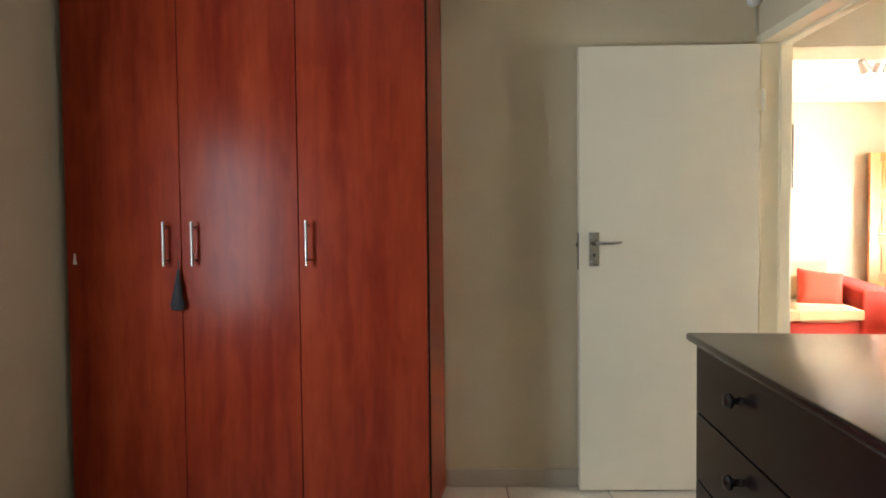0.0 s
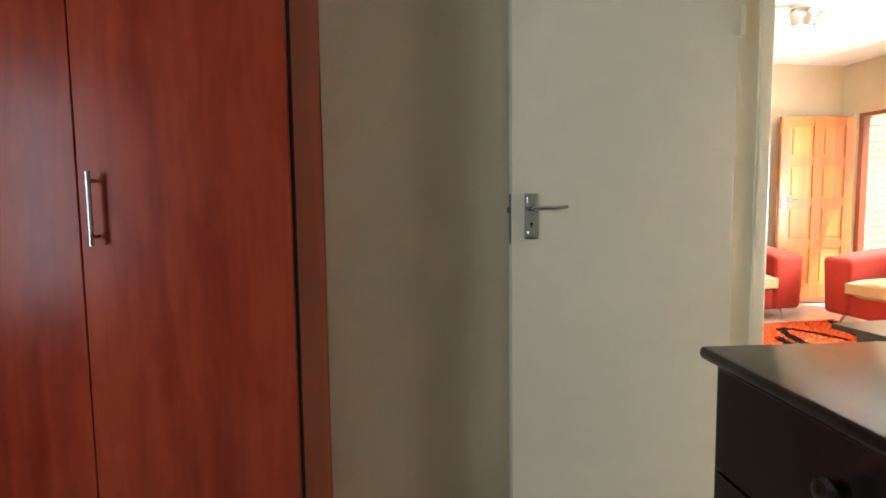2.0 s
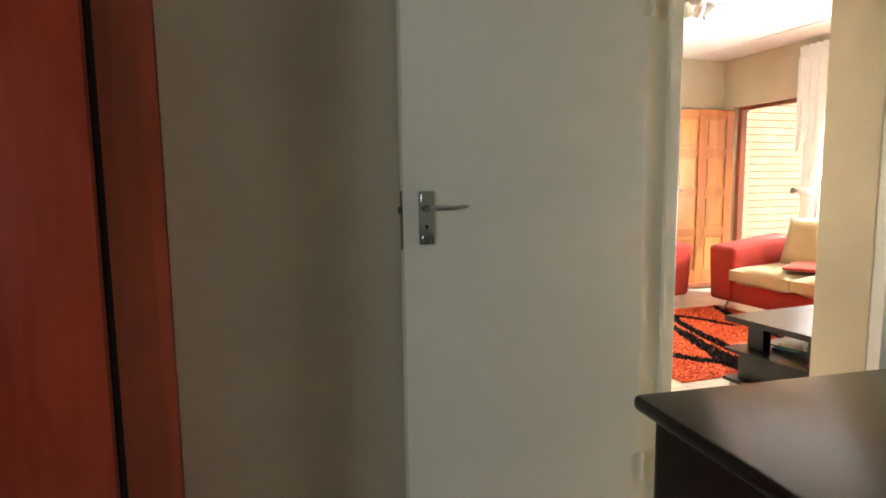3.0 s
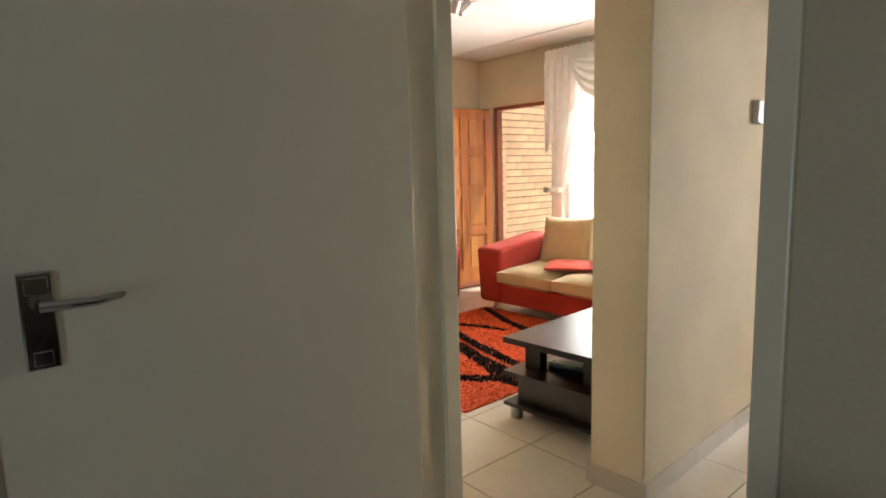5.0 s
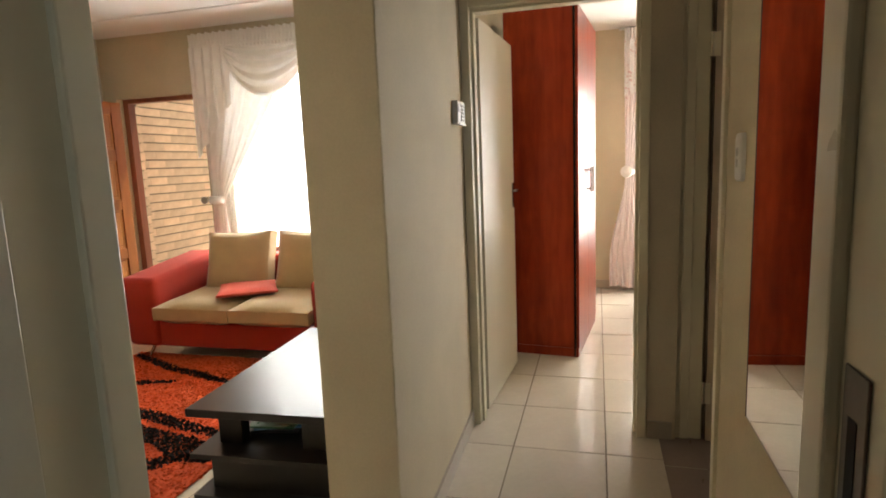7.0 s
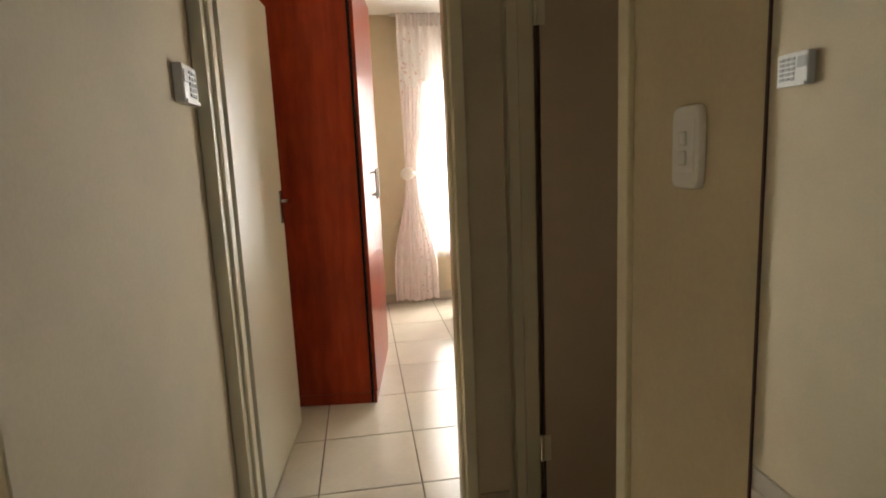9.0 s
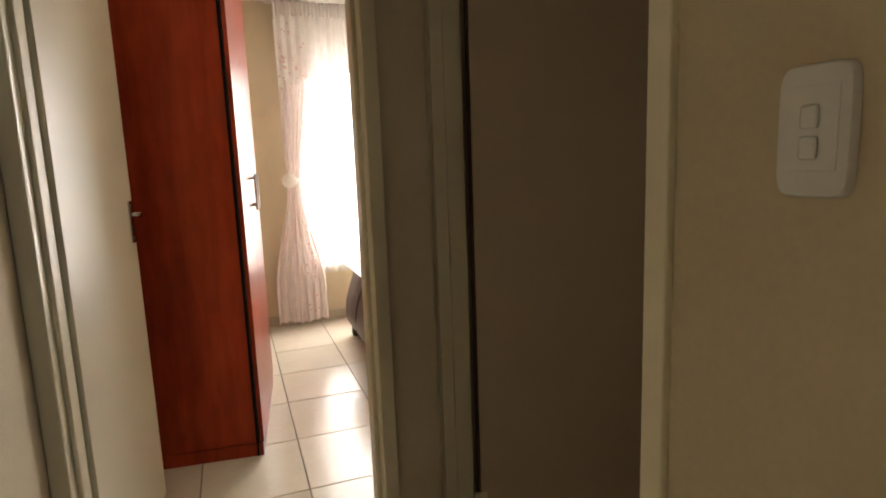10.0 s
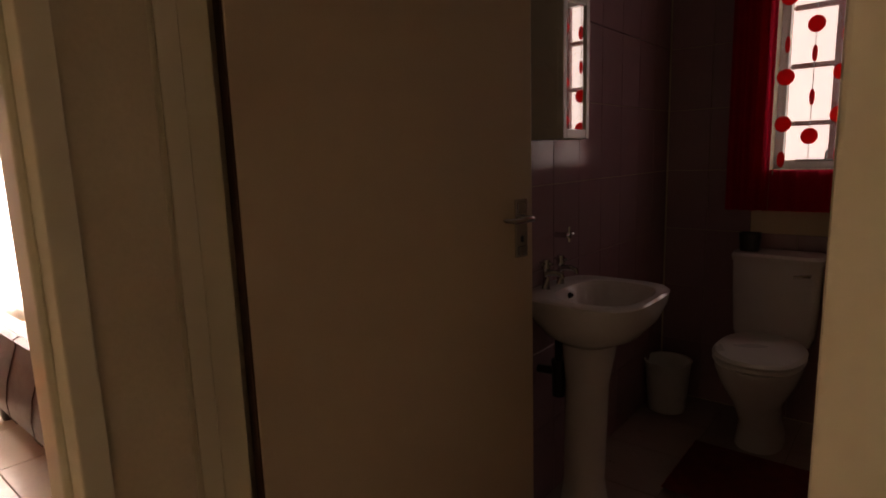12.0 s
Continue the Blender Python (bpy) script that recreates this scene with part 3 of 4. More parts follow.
def wardrobe(m, widths, depth, h, handles, hz, label, plinth=0.06, edge=0.012):
    """Body with a back, plinth and doors in front (the front looks along -y)."""
    d = thing("wardrobe", m, label, "wardrobe")
    w = sum(widths)
    y0 = 0.022
    part("side_panel", boxes((0, y0, plinth + 0.003, 0.018, depth, h), bevel=0.001), M_CHERRY, d)
    part("side_panel", boxes((w - 0.018, y0, plinth + 0.003, w, depth, h), bevel=0.001), M_CHERRY, d)
    part("carcass", boxes((0.018, y0 + 0.001, plinth, w - 0.018, depth - 0.001, h - 0.019)), M_EDGE, d)
    part("top_panel", boxes((0.0185, y0, h - 0.018, w - 0.0185, depth, h), bevel=0.001), M_CHERRY, d)
    part("plinth", boxes((0.0, 0.004, 0.0, w, 0.021, plinth), bevel=0.002), M_CHERRY, d)
    part("plinth_side", boxes((0.0, y0, 0.0, 0.018, depth, plinth), bevel=0.0015), M_CHERRY, d)
    part("plinth_side", boxes((w - 0.018, y0, 0.0, w, depth, plinth), bevel=0.0015), M_CHERRY, d)
    for x0 in (0.0, w - 0.004):
        part("edge_strip", boxes((x0, 0.0178, plinth + 0.002, x0 + 0.004, 0.0216, h)), M_EDGE, d)
        part("edge_strip", boxes((x0 + (-0.0006 if x0 == 0 else 0.0038), 0.0220, 0.0, x0 + (0.0002 if x0 == 0 else 0.0046), 0.022 + edge, h)), M_EDGE, d)
    at = 0.0
    for i, wd in enumerate(widths):
        dr = part("door", boxes((at + 0.0018, 0.0, plinth + 0.004, at + wd - 0.0018, 0.0175, h - 0.004), bevel=0.0015), M_CHERRY, d)
        bar_handle(dr, at + handles[i], 0.0, *hz)
        at += wd
    return d


wardrobe(pose(-1.486, 2.6095, 0, 0, 0, -6.5), (0.5145, 0.497, 0.5125), 0.470, 2.50, (0.456, 0.064, 0.042), (1.070, 1.248), "tall red cherry laminate wardrobe with three doors", edge=0.028)
tas = bmesh.new()
rod(tas, (-0.937, 2.3520, 1.06), (-0.937, 2.3520, 1.10), 0.0022, 6)
loft(tas, [(-0.937, 2.3500, 1.065, 0.005, 0.005, 2), (-0.937, 2.3460, 1.035, 0.009, 0.008, 2), (-0.937, 2.3440, 1.02, 0.011, 0.010, 2), (-0.938, 2.3420, 0.965, 0.020, 0.014, 2), (-0.939, 2.3410, 0.925, 0.030, 0.016, 2), (-0.939, 2.3420, 0.905, 0.026, 0.014, 2), (-0.939, 2.3440, 0.900, 0.012, 0.008, 2)], 18)
solid("key_tassel", tas, M_CORD, "dark cord tassel hanging from the wardrobe lock", "tassel", m=pose(-0.046, 0.1885, -0.01))
tg = boxes((0.0, -0.0025, 0.0, 0.017, -0.0008, 0.046))
for v in tg.verts:
    if v.co.z > 0.03:
        v.co.x = 0.009 + (v.co.x - 0.009) * 0.35
solid("paper_tag", tg, M_PAPER, "torn white paper tag on the wardrobe door", "tag", m=pose(-1.455, 2.605, 1.077, 0, 0, -6.5))


def turned_knob(parent, x, y, z):
    b = bmesh.new()
    r = [(0.011, 0.0), (0.008, 0.008), (0.009, 0.016), (0.017, 0.022), (0.020, 0.030), (0.016, 0.037), (0.006, 0.040)]
    loft(b, [(0, 0, h, rr, rr, 2) for rr, h in r], 18)
    part("knob", b, M_ESPRESSO, parent, "round black knob", m=pose(x, y, z, 0, -90, 0))


def chest_of_drawers(m):
    """Front looks along -x; origin at the far front corner of the body, running to -y."""
    d = thing("chest_of_drawers", m, "dark espresso chest of drawers with round knobs", "chest of drawers")
    L, D, H = 1.36, 0.655, 0.890
    part("top", boxes((-0.026, -L - 0.02, H - 0.024, D + 0.01, 0.022, H), bevel=0.009, seg=3), M_ESPRESSO, d)
    part("end_panel", boxes((0.0, -0.02, 0.0, D, 0.0, H - 0.0245), bevel=0.002), M_ESPRESSO, d)
    part("end_panel", boxes((0.0, -L, 0.0, D, -L + 0.02, H - 0.0245), bevel=0.002), M_ESPRESSO, d)
    part("carcass", boxes((0.022, -L + 0.0205, 0.03, D, -0.0205, H - 0.0245)), M_EDGE, d)
    part("plinth", boxes((0.004, -L + 0.0205, 0.0, 0.0215, -0.0205, 0.07), bevel=0.002), M_ESPRESSO, d)
    for r in range(4):
        z0 = 0.066 + r * 0.199
        dr = part("drawer_front", boxes((-0.004, -L + 0.008, z0, 0.018, -0.008, z0 + 0.194), bevel=0.004), M_ESPRESSO, d)
        for y in (-0.325, -L + 0.325):
            turned_knob(dr, -0.004, y, z0 + 0.122)
    return d


chest_of_drawers(pose(0.845, 1.94, 0, 0, 0, -5))
pir = thing("motion_detector", pose(1.495, 2.885, 2.245), "small white motion detector in the wall corner", "detector")
part("housing", loft(bmesh.new(), [(0, 0, -0.045, 0.012, 0.010, 2.5), (0, -0.005, -0.035, 0.026, 0.020, 2.5), (0, -0.006, 0.0, 0.032, 0.028, 2.6), (0, -0.004, 0.05, 0.033, 0.026, 3), (0, 0, 0.062, 0.028, 0.020, 3)], 20), M_WPLASTIC, pir)
part("wire", tube(bmesh.new(), [(0.018, 0.010, -0.03), (0.020, 0.010, -0.09), (0.019, 0.011, -0.165)], 0.0016, 6), M_GPLASTIC, pir)


# ---- corridor ----
mir = thing("wall_mirror", pose(2.286, 1.925, 0.708), "tall frameless mirror on the corridor wall", "mirror")
part("backing", boxes((-0.2355, 0.0, 0.0, 0.2355, 0.006, 1.32)), M_EDGE, mir)
part("glass", boxes((-0.2345, 0.0062, 0.001, 0.2345, 0.0095, 1.319), bevel=0.001, seg=1), M_MIRROR, mir)
part("edge_trim", boxes((0.2357, 0.0, -0.005, 0.2405, 0.0105, 1.325), bevel=0.001, seg=1), M_LEATHER, mir, "thin dark edge trim")
part("edge_trim", boxes((-0.2405, 0.0, -0.005, -0.2357, 0.0105, 1.325), (-0.2357, 0.0, -0.005, 0.2357, 0.0105, -0.0002), (-0.2357, 0.0, 1.3202, 0.2357, 0.0105, 1.325), bevel=0.001, seg=1), M_SKIRT, mir)
sw = thing("light_switch", pose(2.694, 1.925, 1.323), "white double light switch on the corridor wall", "light switch")
part("cover_plate", loft(bmesh.new(), [(0, 0, 0, 0.037, 0.061, 7), (0, 0, 0.006, 0.037, 0.061, 7), (0, 0, 0.0095, 0.035, 0.059, 7), (0, 0, 0.011, 0.031, 0.055, 7)], 48), M_WPLASTIC, sw, m=pose(0, 0, 0, -90, 0, 0))
part("switch_module", boxes((-0.026, 0.0105, -0.036, 0.026, 0.0118, 0.042), bevel=0.001), M_WPLASTIC, sw)
for z in (0.013, -0.015):
    part("rocker", boxes((-0.0085, 0.0120, z - 0.011, 0.0085, 0.0165, z + 0.011), bevel=0.0035, seg=3), M_WPLASTIC, sw, m=pose(0, 0, 0, 0, 0, 0))
kp = thing("alarm_keypad", pose(3.643, 2.896, 1.553), "white alarm keypad beside the second bedroom door", "keypad")
part("housing", boxes((-0.068, -0.028, -0.050, 0.068, 0.0, 0.055), bevel=0.005), M_WPLASTIC, kp)
part("cover_lip", boxes((-0.062, -0.034, -0.052, 0.062, -0.0285, -0.040), bevel=0.002), M_WPLASTIC, kp)
for r in range(5):
    for c in range(3):
        part("key", boxes((-0.012 + c * 0.024, -0.0315, 0.030 - r * 0.0155, 0.007 + c * 0.024, -0.0282, 0.040 - r * 0.0155), bevel=0.001, seg=1), M_GPLASTIC, kp)
part("display", boxes((-0.060, -0.0300, 0.005, -0.022, -0.0282, 0.040), bevel=0.0008, seg=1), M_GPLASTIC, kp)

def lerp(a, b, t):
    return a + (b - a) * t


def smooth(t):
    t = max(0.0, min(1.0, t))
    return t * t * (3 - 2 * t)


# ---- living room ----
def sofa(m, label):
    """Two-seat sofa; origin at the front left foot corner, front along -y, width along x."""
    W_, D_ = 1.78, 0.82
    d = thing("sofa", m, label, "sofa", "red and beige sofas")
    part("base", boxes((0.10, 0.03, 0.10, W_ - 0.10, D_ - 0.02, 0.30), bevel=0.02, seg=3), M_RED, d)
    for x0, lean in ((0.0, -1), (W_ - 0.27, 1)):
        bm = boxes((x0, 0.0, 0.10, x0 + 0.27, D_ - 0.01, 0.635), bevel=0.045, seg=4)
        for v in bm.verts:
            k = (v.co.z - 0.10) / 0.54
            v.co.z += 0.095 * k * smooth(v.co.y / D_ * 1.15)
            if (lean < 0 and v.co.x < x0 + 0.1) or (lean > 0 and v.co.x > x0 + 0.16):
                v.co.x += lean * 0.035 * k
            else:
                v.co.x -= lean * 0.02 * max(0, k - 0.55)
        part("armrest", bm, M_RED, d, "rust red rolled armrest", angle=50)
    bm = boxes((0.25, D_ - 0.18, 0.10, W_ - 0.25, D_, 0.72), bevel=0.05, seg=4)
    part("backrest", bm, M_RED, d, angle=50)
    sw_ = (W_ - 0.54) / 2
    for i in range(2):
        cx = 0.27 + sw_ * (i + 0.5)
        part("seat_cushion", pillow(bmesh.new(), sw_ - 0.010, 0.66, 0.195, pose(cx, 0.29, 0.385, 2.5, 0, 0), puff=0.52, sag=0.16, seed=3 + i), M_BEIGE, d, "sand beige seat cushion", angle=60)
        part("back_cushion", pillow(bmesh.new(), 0.56, 0.50, 0.23, pose(cx + 0.05, 0.56, 0.665, 74 + 2 * i, (-2, 2)[i], 0), puff=0.55, seed=8 + i), M_BEIGE, d, "plump sand beige back cushion", angle=60)
    for x in (0.16, W_ - 0.16):
        for y, o in ((0.10, -0.05), (D_ - 0.12, 0.04)):
            part("leg", rod(bmesh.new(), (x + (-0.03 if x < 1 else 0.03), y + o, 0.0), (x, y, 0.115), 0.009, 10, 0.016), M_CHROME, d, "splayed chrome leg")
    return d


sofa(pose(4.42, 5.625, 0, 0, 0, -90) @ Matrix.Diagonal((1, 1, 0.95, 1)), "rust red two-seat sofa with beige cushions under the window")
sofa(pose(2.54, 5.77, 0, 0, 0, 0) @ Matrix.Diagonal((1, 1, 0.95, 1)), "rust red two-seat sofa with beige cushions by the far wall")
solid("throw_cushion", pillow(bmesh.new(), 0.42, 0.42, 0.065, Matrix(), puff=0.8, seed=4), M_THROW, "flat orange red cushion lying on the sofa seat", "cushion", "orange red cushions", m=pose(4.72, 4.78, 0.480, 0, 0, 32), angle=60)
solid("throw_cushion", pillow(bmesh.new(), 0.40, 0.40, 0.15, Matrix(), puff=0.7, seed=6), M_THROW, "plump orange red cushion leaning in the sofa corner", "cushion", "orange red cushions", m=pose(3.80, 6.02, 0.57, 62, 8, -18), angle=60)


def low_table(m):
    d = thing("coffee_table", m, "black brown coffee table with a lower shelf and silver feet", "coffee table")
    L, D = 1.10, 0.60
    part("tabletop", boxes((0, 0, 0.447, L, D, 0.482), bevel=0.003), M_BLACKWOOD, d)
    part("shelf", boxes((0.0, 0.0, 0.262, L, D, 0.284), bevel=0.002), M_BLACKWOOD, d)
    part("drawer_box", boxes((0.06, 0.05, 0.098, L - 0.06, D - 0.05, 0.2615), bevel=0.002), M_BLACKWOOD, d)
    part("base_board", boxes((0.0, 0.0, 0.076, L, D, 0.0975), bevel=0.002), M_BLACKWOOD, d)
    for x0 in (0.10, L - 0.16):
        for y0 in (0.07, D - 0.17):
            part("post", boxes((x0, y0, 0.2845, x0 + 0.06, y0 + 0.10, 0.4465), bevel=0.002), M_BLACKWOOD, d)
    part("back_board", boxes((0.30, 0.10, 0.2845, L - 0.30, 0.12, 0.4465), bevel=0.001), M_BLACKWOOD, d)
    for x in (0.05, L - 0.05):
        for y in (0.05, D - 0.05):
            part("foot", rod(bmesh.new(), (x, y, 0), (x, y, 0.0755), 0.034, 24), M_STEEL, d, "silver round foot")
    return d


low_table(pose(2.85, 3.21, 0, 0, 0, 2.4) @ Matrix.Diagonal((1, 1, 0.925, 1)))

mg = thing("magazines", pose(3.18, 3.60, 0.2632, 0, 0, 12), "small stack of glossy magazines on the table shelf", "magazine")
for i, (mm, dx, rz) in enumerate(((M_BLACKPL, 0.0, 0), (M_BLUE, 0.01, 6), (M_GREEN, -0.008, -5))):
    part("magazine", boxes((-0.14, -0.10, i * 0.0105, 0.14, 0.10, i * 0.0105 + 0.010), bevel=0.001), mm, mg, m=pose(dx, 0, 0, 0, 0, rz))

# the shag rug
RX0, RX1, RY0, RY1 = 2.70, 4.54, 3.98, 5.63
STROKES = [
    (0.034, [(4.46, 5.58), (4.37, 5.38), (4.26, 5.13), (4.20, 4.93), (4.12, 4.68), (4.05, 4.40)]),
    (0.030, [(3.70, 5.15), (3.78, 5.33), (3.86, 5.38), (3.95, 5.22), (4.01, 5.05), (4.03, 4.93)]),
    (0.044, [(3.78, 5.36), (3.68, 5.12), (3.62, 4.90), (3.56, 4.68), (3.52, 4.50), (3.46, 4.27), (3.43, 4.10)]),
    (0.056, [(3.56, 5.10), (3.49, 4.88), (3.41, 4.67), (3.35, 4.46), (3.30, 4.33), (3.26, 4.20), (3.20, 4.05)]),
    (0.050, [(2.92, 4.75), (2.98, 4.52), (3.04, 4.37), (3.11, 4.27), (3.20, 4.21), (3.30, 4.20)]),
    (0.090, [(3.34, 4.36), (3.28, 4.24), (3.22, 4.12)]),
    (0.040, [(3.10, 5.55), (3.02, 5.25), (2.88, 5.02)]),
]


def stroke_at(px, py):
    best = np.full(px.shape, 9.0)
    for w, pts in STROKES:
        n = len(pts) - 1
        for i, ((ax, ay), (bx_, by_)) in enumerate(zip(pts, pts[1:])):
            dx, dy = bx_ - ax, by_ - ay
            t = np.clip(((px - ax) * dx + (py - ay) * dy) / (dx * dx + dy * dy), 0, 1)
            taper = 0.35 + 0.65 * np.sin(np.pi * np.clip((i + t + 0.4) / (n + 0.8), 0, 1)) ** 0.7
            best = np.minimum(best, np.hypot(px - ax - t * dx, py - ay - t * dy) / (w * taper))
    return best < 1.0


def tufts(name, px, py, h, material, parent):
    rng = np.random.default_rng(5)
    n = len(px)
    a = rng.uniform(0, math.tau, n)
    ln = rng.normal(0, 0.009, (n, 2))
    w = 0.0105
    v = np.zeros((n, 4, 3))
    for k, (s, z) in enumerate(((-1, 0.004), (1, 0.004), (0.5, h), (-0.5, h))):
        v[:, k, 0] = px + s * w * np.cos(a) + (ln[:, 0] if k > 1 else 0)
        v[:, k, 1] = py + s * w * np.sin(a) + (ln[:, 1] if k > 1 else 0)
        v[:, k, 2] = z if k < 2 else z * rng.uniform(0.75, 1.15, n)
    me = bpy.data.meshes.new(name)
    me.from_pydata(v.reshape(-1, 3).tolist(), [], np.arange(4 * n).reshape(n, 4).tolist())
    me.materials.append(material)
    o = new(name, me)
    o.parent = parent
    return tagged(o, kind="stuff")


rug = thing("rug", pose(0, 0, 0), "orange shag rug with black brush strokes", "rug")
part("backing", boxes((RX0, RY0, 0.0005, RX1, RY1, 0.009), bevel=0.002), M_RUGO, rug)
rng = np.random.default_rng(3)
gx, gy = np.meshgrid(np.arange(RX0 + 0.004, RX1, 0.0105), np.arange(RY0 + 0.004, RY1, 0.0105))
gx, gy = gx.ravel() + rng.normal(0, 0.003, gx.size), gy.ravel() + rng.normal(0, 0.003, gy.size)
wob = rng.normal(0, 0.004, (2, gx.size))
black = stroke_at(gx + wob[0], gy + wob[1])
tufts("orange_pile", gx[~black], gy[~black], 0.013, M_RUGO, rug)
tufts("black_pile", gx[black], gy[black], 0.020, M_RUGB, rug)

sp = thing("ceiling_spotlight", pose(3.50, 4.87, CEIL), "satin silver ceiling fitting with three spot heads", "ceiling light")
part("ceiling_plate", loft(bmesh.new(), [(0, 0, -0.030, 0.10, 0.05, 2.4), (0, 0, -0.022, 0.135, 0.06, 2.4), (0, 0, 0.0, 0.14, 0.062, 2.4)], 28), M_LAMP, sp)
for i, (x, y, yaw, tilt) in enumerate(((-0.10, 0.01, 200, 40), (0.0, -0.02, 250, 62), (0.11, 0.01, 330, 55))):
    q = pose(x, y, -0.075, 0, tilt, yaw)
    head = part("spot_head", loft(bmesh.new(), [(0, 0, 0.05, 0.012, 0.012, 2), (0, 0, 0.045, 0.026, 0.026, 2), (0, 0, 0.0, 0.034, 0.034, 2), (0, 0, -0.055, 0.042, 0.042, 2), (0, 0, -0.056, 0.036, 0.036, 2), (0, 0, -0.030, 0.030, 0.030, 2)], 22), M_LAMP, sp, m=q)
    part("bulb", loft(bmesh.new(), [(0, 0, -0.031, 0.029, 0.029, 2), (0, 0, -0.046, 0.024, 0.024, 2), (0, 0, -0.052, 0.012, 0.012, 2)], 18), M_WPLASTIC, head)
    part("stem", rod(bmesh.new(), (x, y, -0.025), (x, y, -0.07), 0.008, 10), M_LAMP, sp)

pic = thing("picture", pose(3.62, 6.598, 1.62), "dark framed picture on the living room wall", "picture")
part("picture_frame", boxes((-0.24, -0.025, 0.0, -0.21, 0.0, 0.70), (0.21, -0.025, 0.0, 0.24, 0.0, 0.70), (-0.21, -0.025, 0.0, 0.21, 0.0, 0.03), (-0.21, -0.025, 0.67, 0.21, 0.0, 0.70), bevel=0.003), M_BLACKWOOD, pic)
part("canvas", boxes((-0.21, -0.012, 0.03, 0.21, -0.004, 0.67)), M_ART, pic)


# ---- curtains ----
def sheet(fn, nu, nv):
    bm = bmesh.new()
    g_ = [[bm.verts.new(fn(i / nu, j / nv)) for i in range(nu + 1)] for j in range(nv + 1)]
    for j in range(nv):
        for i in range(nu):
            bm.faces.new((g_[j][i], g_[j][i + 1], g_[j + 1][i + 1], g_[j + 1][i]))
    return bm


def tied_drape(x, edge, inner, tie_y, tie_z, top, foot, bottom, folds=9, amp=0.022):
    """One side of a pair: hangs from edge..inner, is gathered at the tie, falls to the bottom as wide as foot (y0, y1)."""
    def fn(u, v):
        z = lerp(top, bottom, v)
        if z > tie_z:
            k = (top - z) / (top - tie_z)
            a, b = lerp(edge, tie_y[0], smooth(k) * 0.9 + 0.1 * k), lerp(inner, tie_y[1], k)
            g0 = 1 - 0.75 * k
        else:
            k = (tie_z - z) / (tie_z - bottom)
            a, b = lerp(tie_y[0], foot[0], smooth(k * 1.3)), lerp(tie_y[1], foot[1], smooth(k * 1.3))
            g0 = 0.25 + 0.75 * smooth(k * 1.6)
        w = math.sin(u * math.tau * folds + 0.7 * math.sin(v * 5 + u * 4)) + 0.35 * math.sin(u * math.tau * folds * 2.3 + 1 + v * 2)
        return (x + amp * w * g0, lerp(a, b, u), z + 0.01 * math.sin(u * 9) * v)
    return sheet(fn, 110, 60)


def heading(x, y0, y1, z0, z1, folds, amp=0.012):
    def fn(u, v):
        pinch = 0.6 if 0.3 < v < 0.55 else 1.0
        return (x + amp * pinch * math.sin(u * math.tau * folds + math.sin(u * 31) * 0.8), lerp(y0, y1, u), lerp(z1, z0, v) + 0.006 * math.sin(u * math.tau * folds * 0.5))
    return sheet(fn, folds * 8, 8)


def swag(x, y0, y1, top, drop, depth=0.07):
    """Cloth draped between two points, with its folds hanging in curves."""
    def fn(u, v):
        c = 1 - (2 * u - 1) ** 2
        z = top - 0.02 - v * (0.06 + drop * c ** 0.8)
        f = 0.016 * math.sin(v * math.tau * 4.5) * (0.3 + c)
        return (x - depth * (0.2 + c) * math.sin(v * 2.2) + f, lerp(y0, y1, u), z)
    return sheet(fn, 40, 44)


cu = thing("living_room_curtains", pose(0, 0.035, 0) @ Matrix.Diagonal((1, 1, 0.945, 1)), "white voile curtains with swags, tied back at the window", "curtain")
part("heading", heading(5.345, 3.56, 5.53, 2.44, 2.62, 60), M_CURTAIN, cu)
part("curtain_rail", boxes((5.40, 3.50, 2.615, 5.43, 5.58, 2.632), bevel=0.003), M_WINFRAME, cu)
part("drape", tied_drape(5.375, 5.52, 4.50, (5.47, 5.34), 1.16, 2.50, (5.50, 5.27), 0.02, folds=6, amp=0.014), M_CURTAIN, cu)
part("drape", tied_drape(5.375, 3.58, 4.60, (3.63, 3.76), 1.16, 2.50, (3.60, 3.83), 0.02, folds=6, amp=0.014), M_CURTAIN, cu)
part("swag", swag(5.335, 5.20, 4.40, 2.52, 0.40), M_CURTAIN, cu)
part("swag", swag(5.325, 4.55, 3.70, 2.52, 0.40), M_CURTAIN, cu)
part("tail", sheet(lambda u, v: (5.33 + 0.018 * math.sin(u * 26), 5.53 - 0.36 * u, 2.50 - v * (0.95 - 0.45 * u)), 40, 20), M_CURTAIN, cu)
part("net", sheet(lambda u, v: (5.425 + 0.010 * math.sin(u * math.tau * 34), lerp(5.40, 3.66, u), lerp(2.50, 0.45, v)), 260, 4), M_NET, cu)
for y, k in ((5.42, 1), (3.68, -1)):
    part("tieback", loft(bmesh.new(), [(5.37, y, 1.135, 0.036, 0.065, 2), (5.37, y, 1.15, 0.046, 0.075, 2), (5.37, y, 1.185, 0.046, 0.075, 2), (5.37, y, 1.20, 0.036, 0.065, 2)], 24), M_CURTAIN, cu)
    part("holdback", loft(bmesh.new(), [(0, 0, 0, 0.012, 0.012, 2), (0, 0, 0.05, 0.012, 0.012, 2), (0, 0, 0.055, 0.032, 0.032, 2), (0, 0, 0.068, 0.032, 0.032, 2), (0, 0, 0.073, 0.018, 0.018, 2)], 20), M_STEEL, cu, m=pose(5.35, y + 0.06 * k, 1.17, 0, -90, 0))

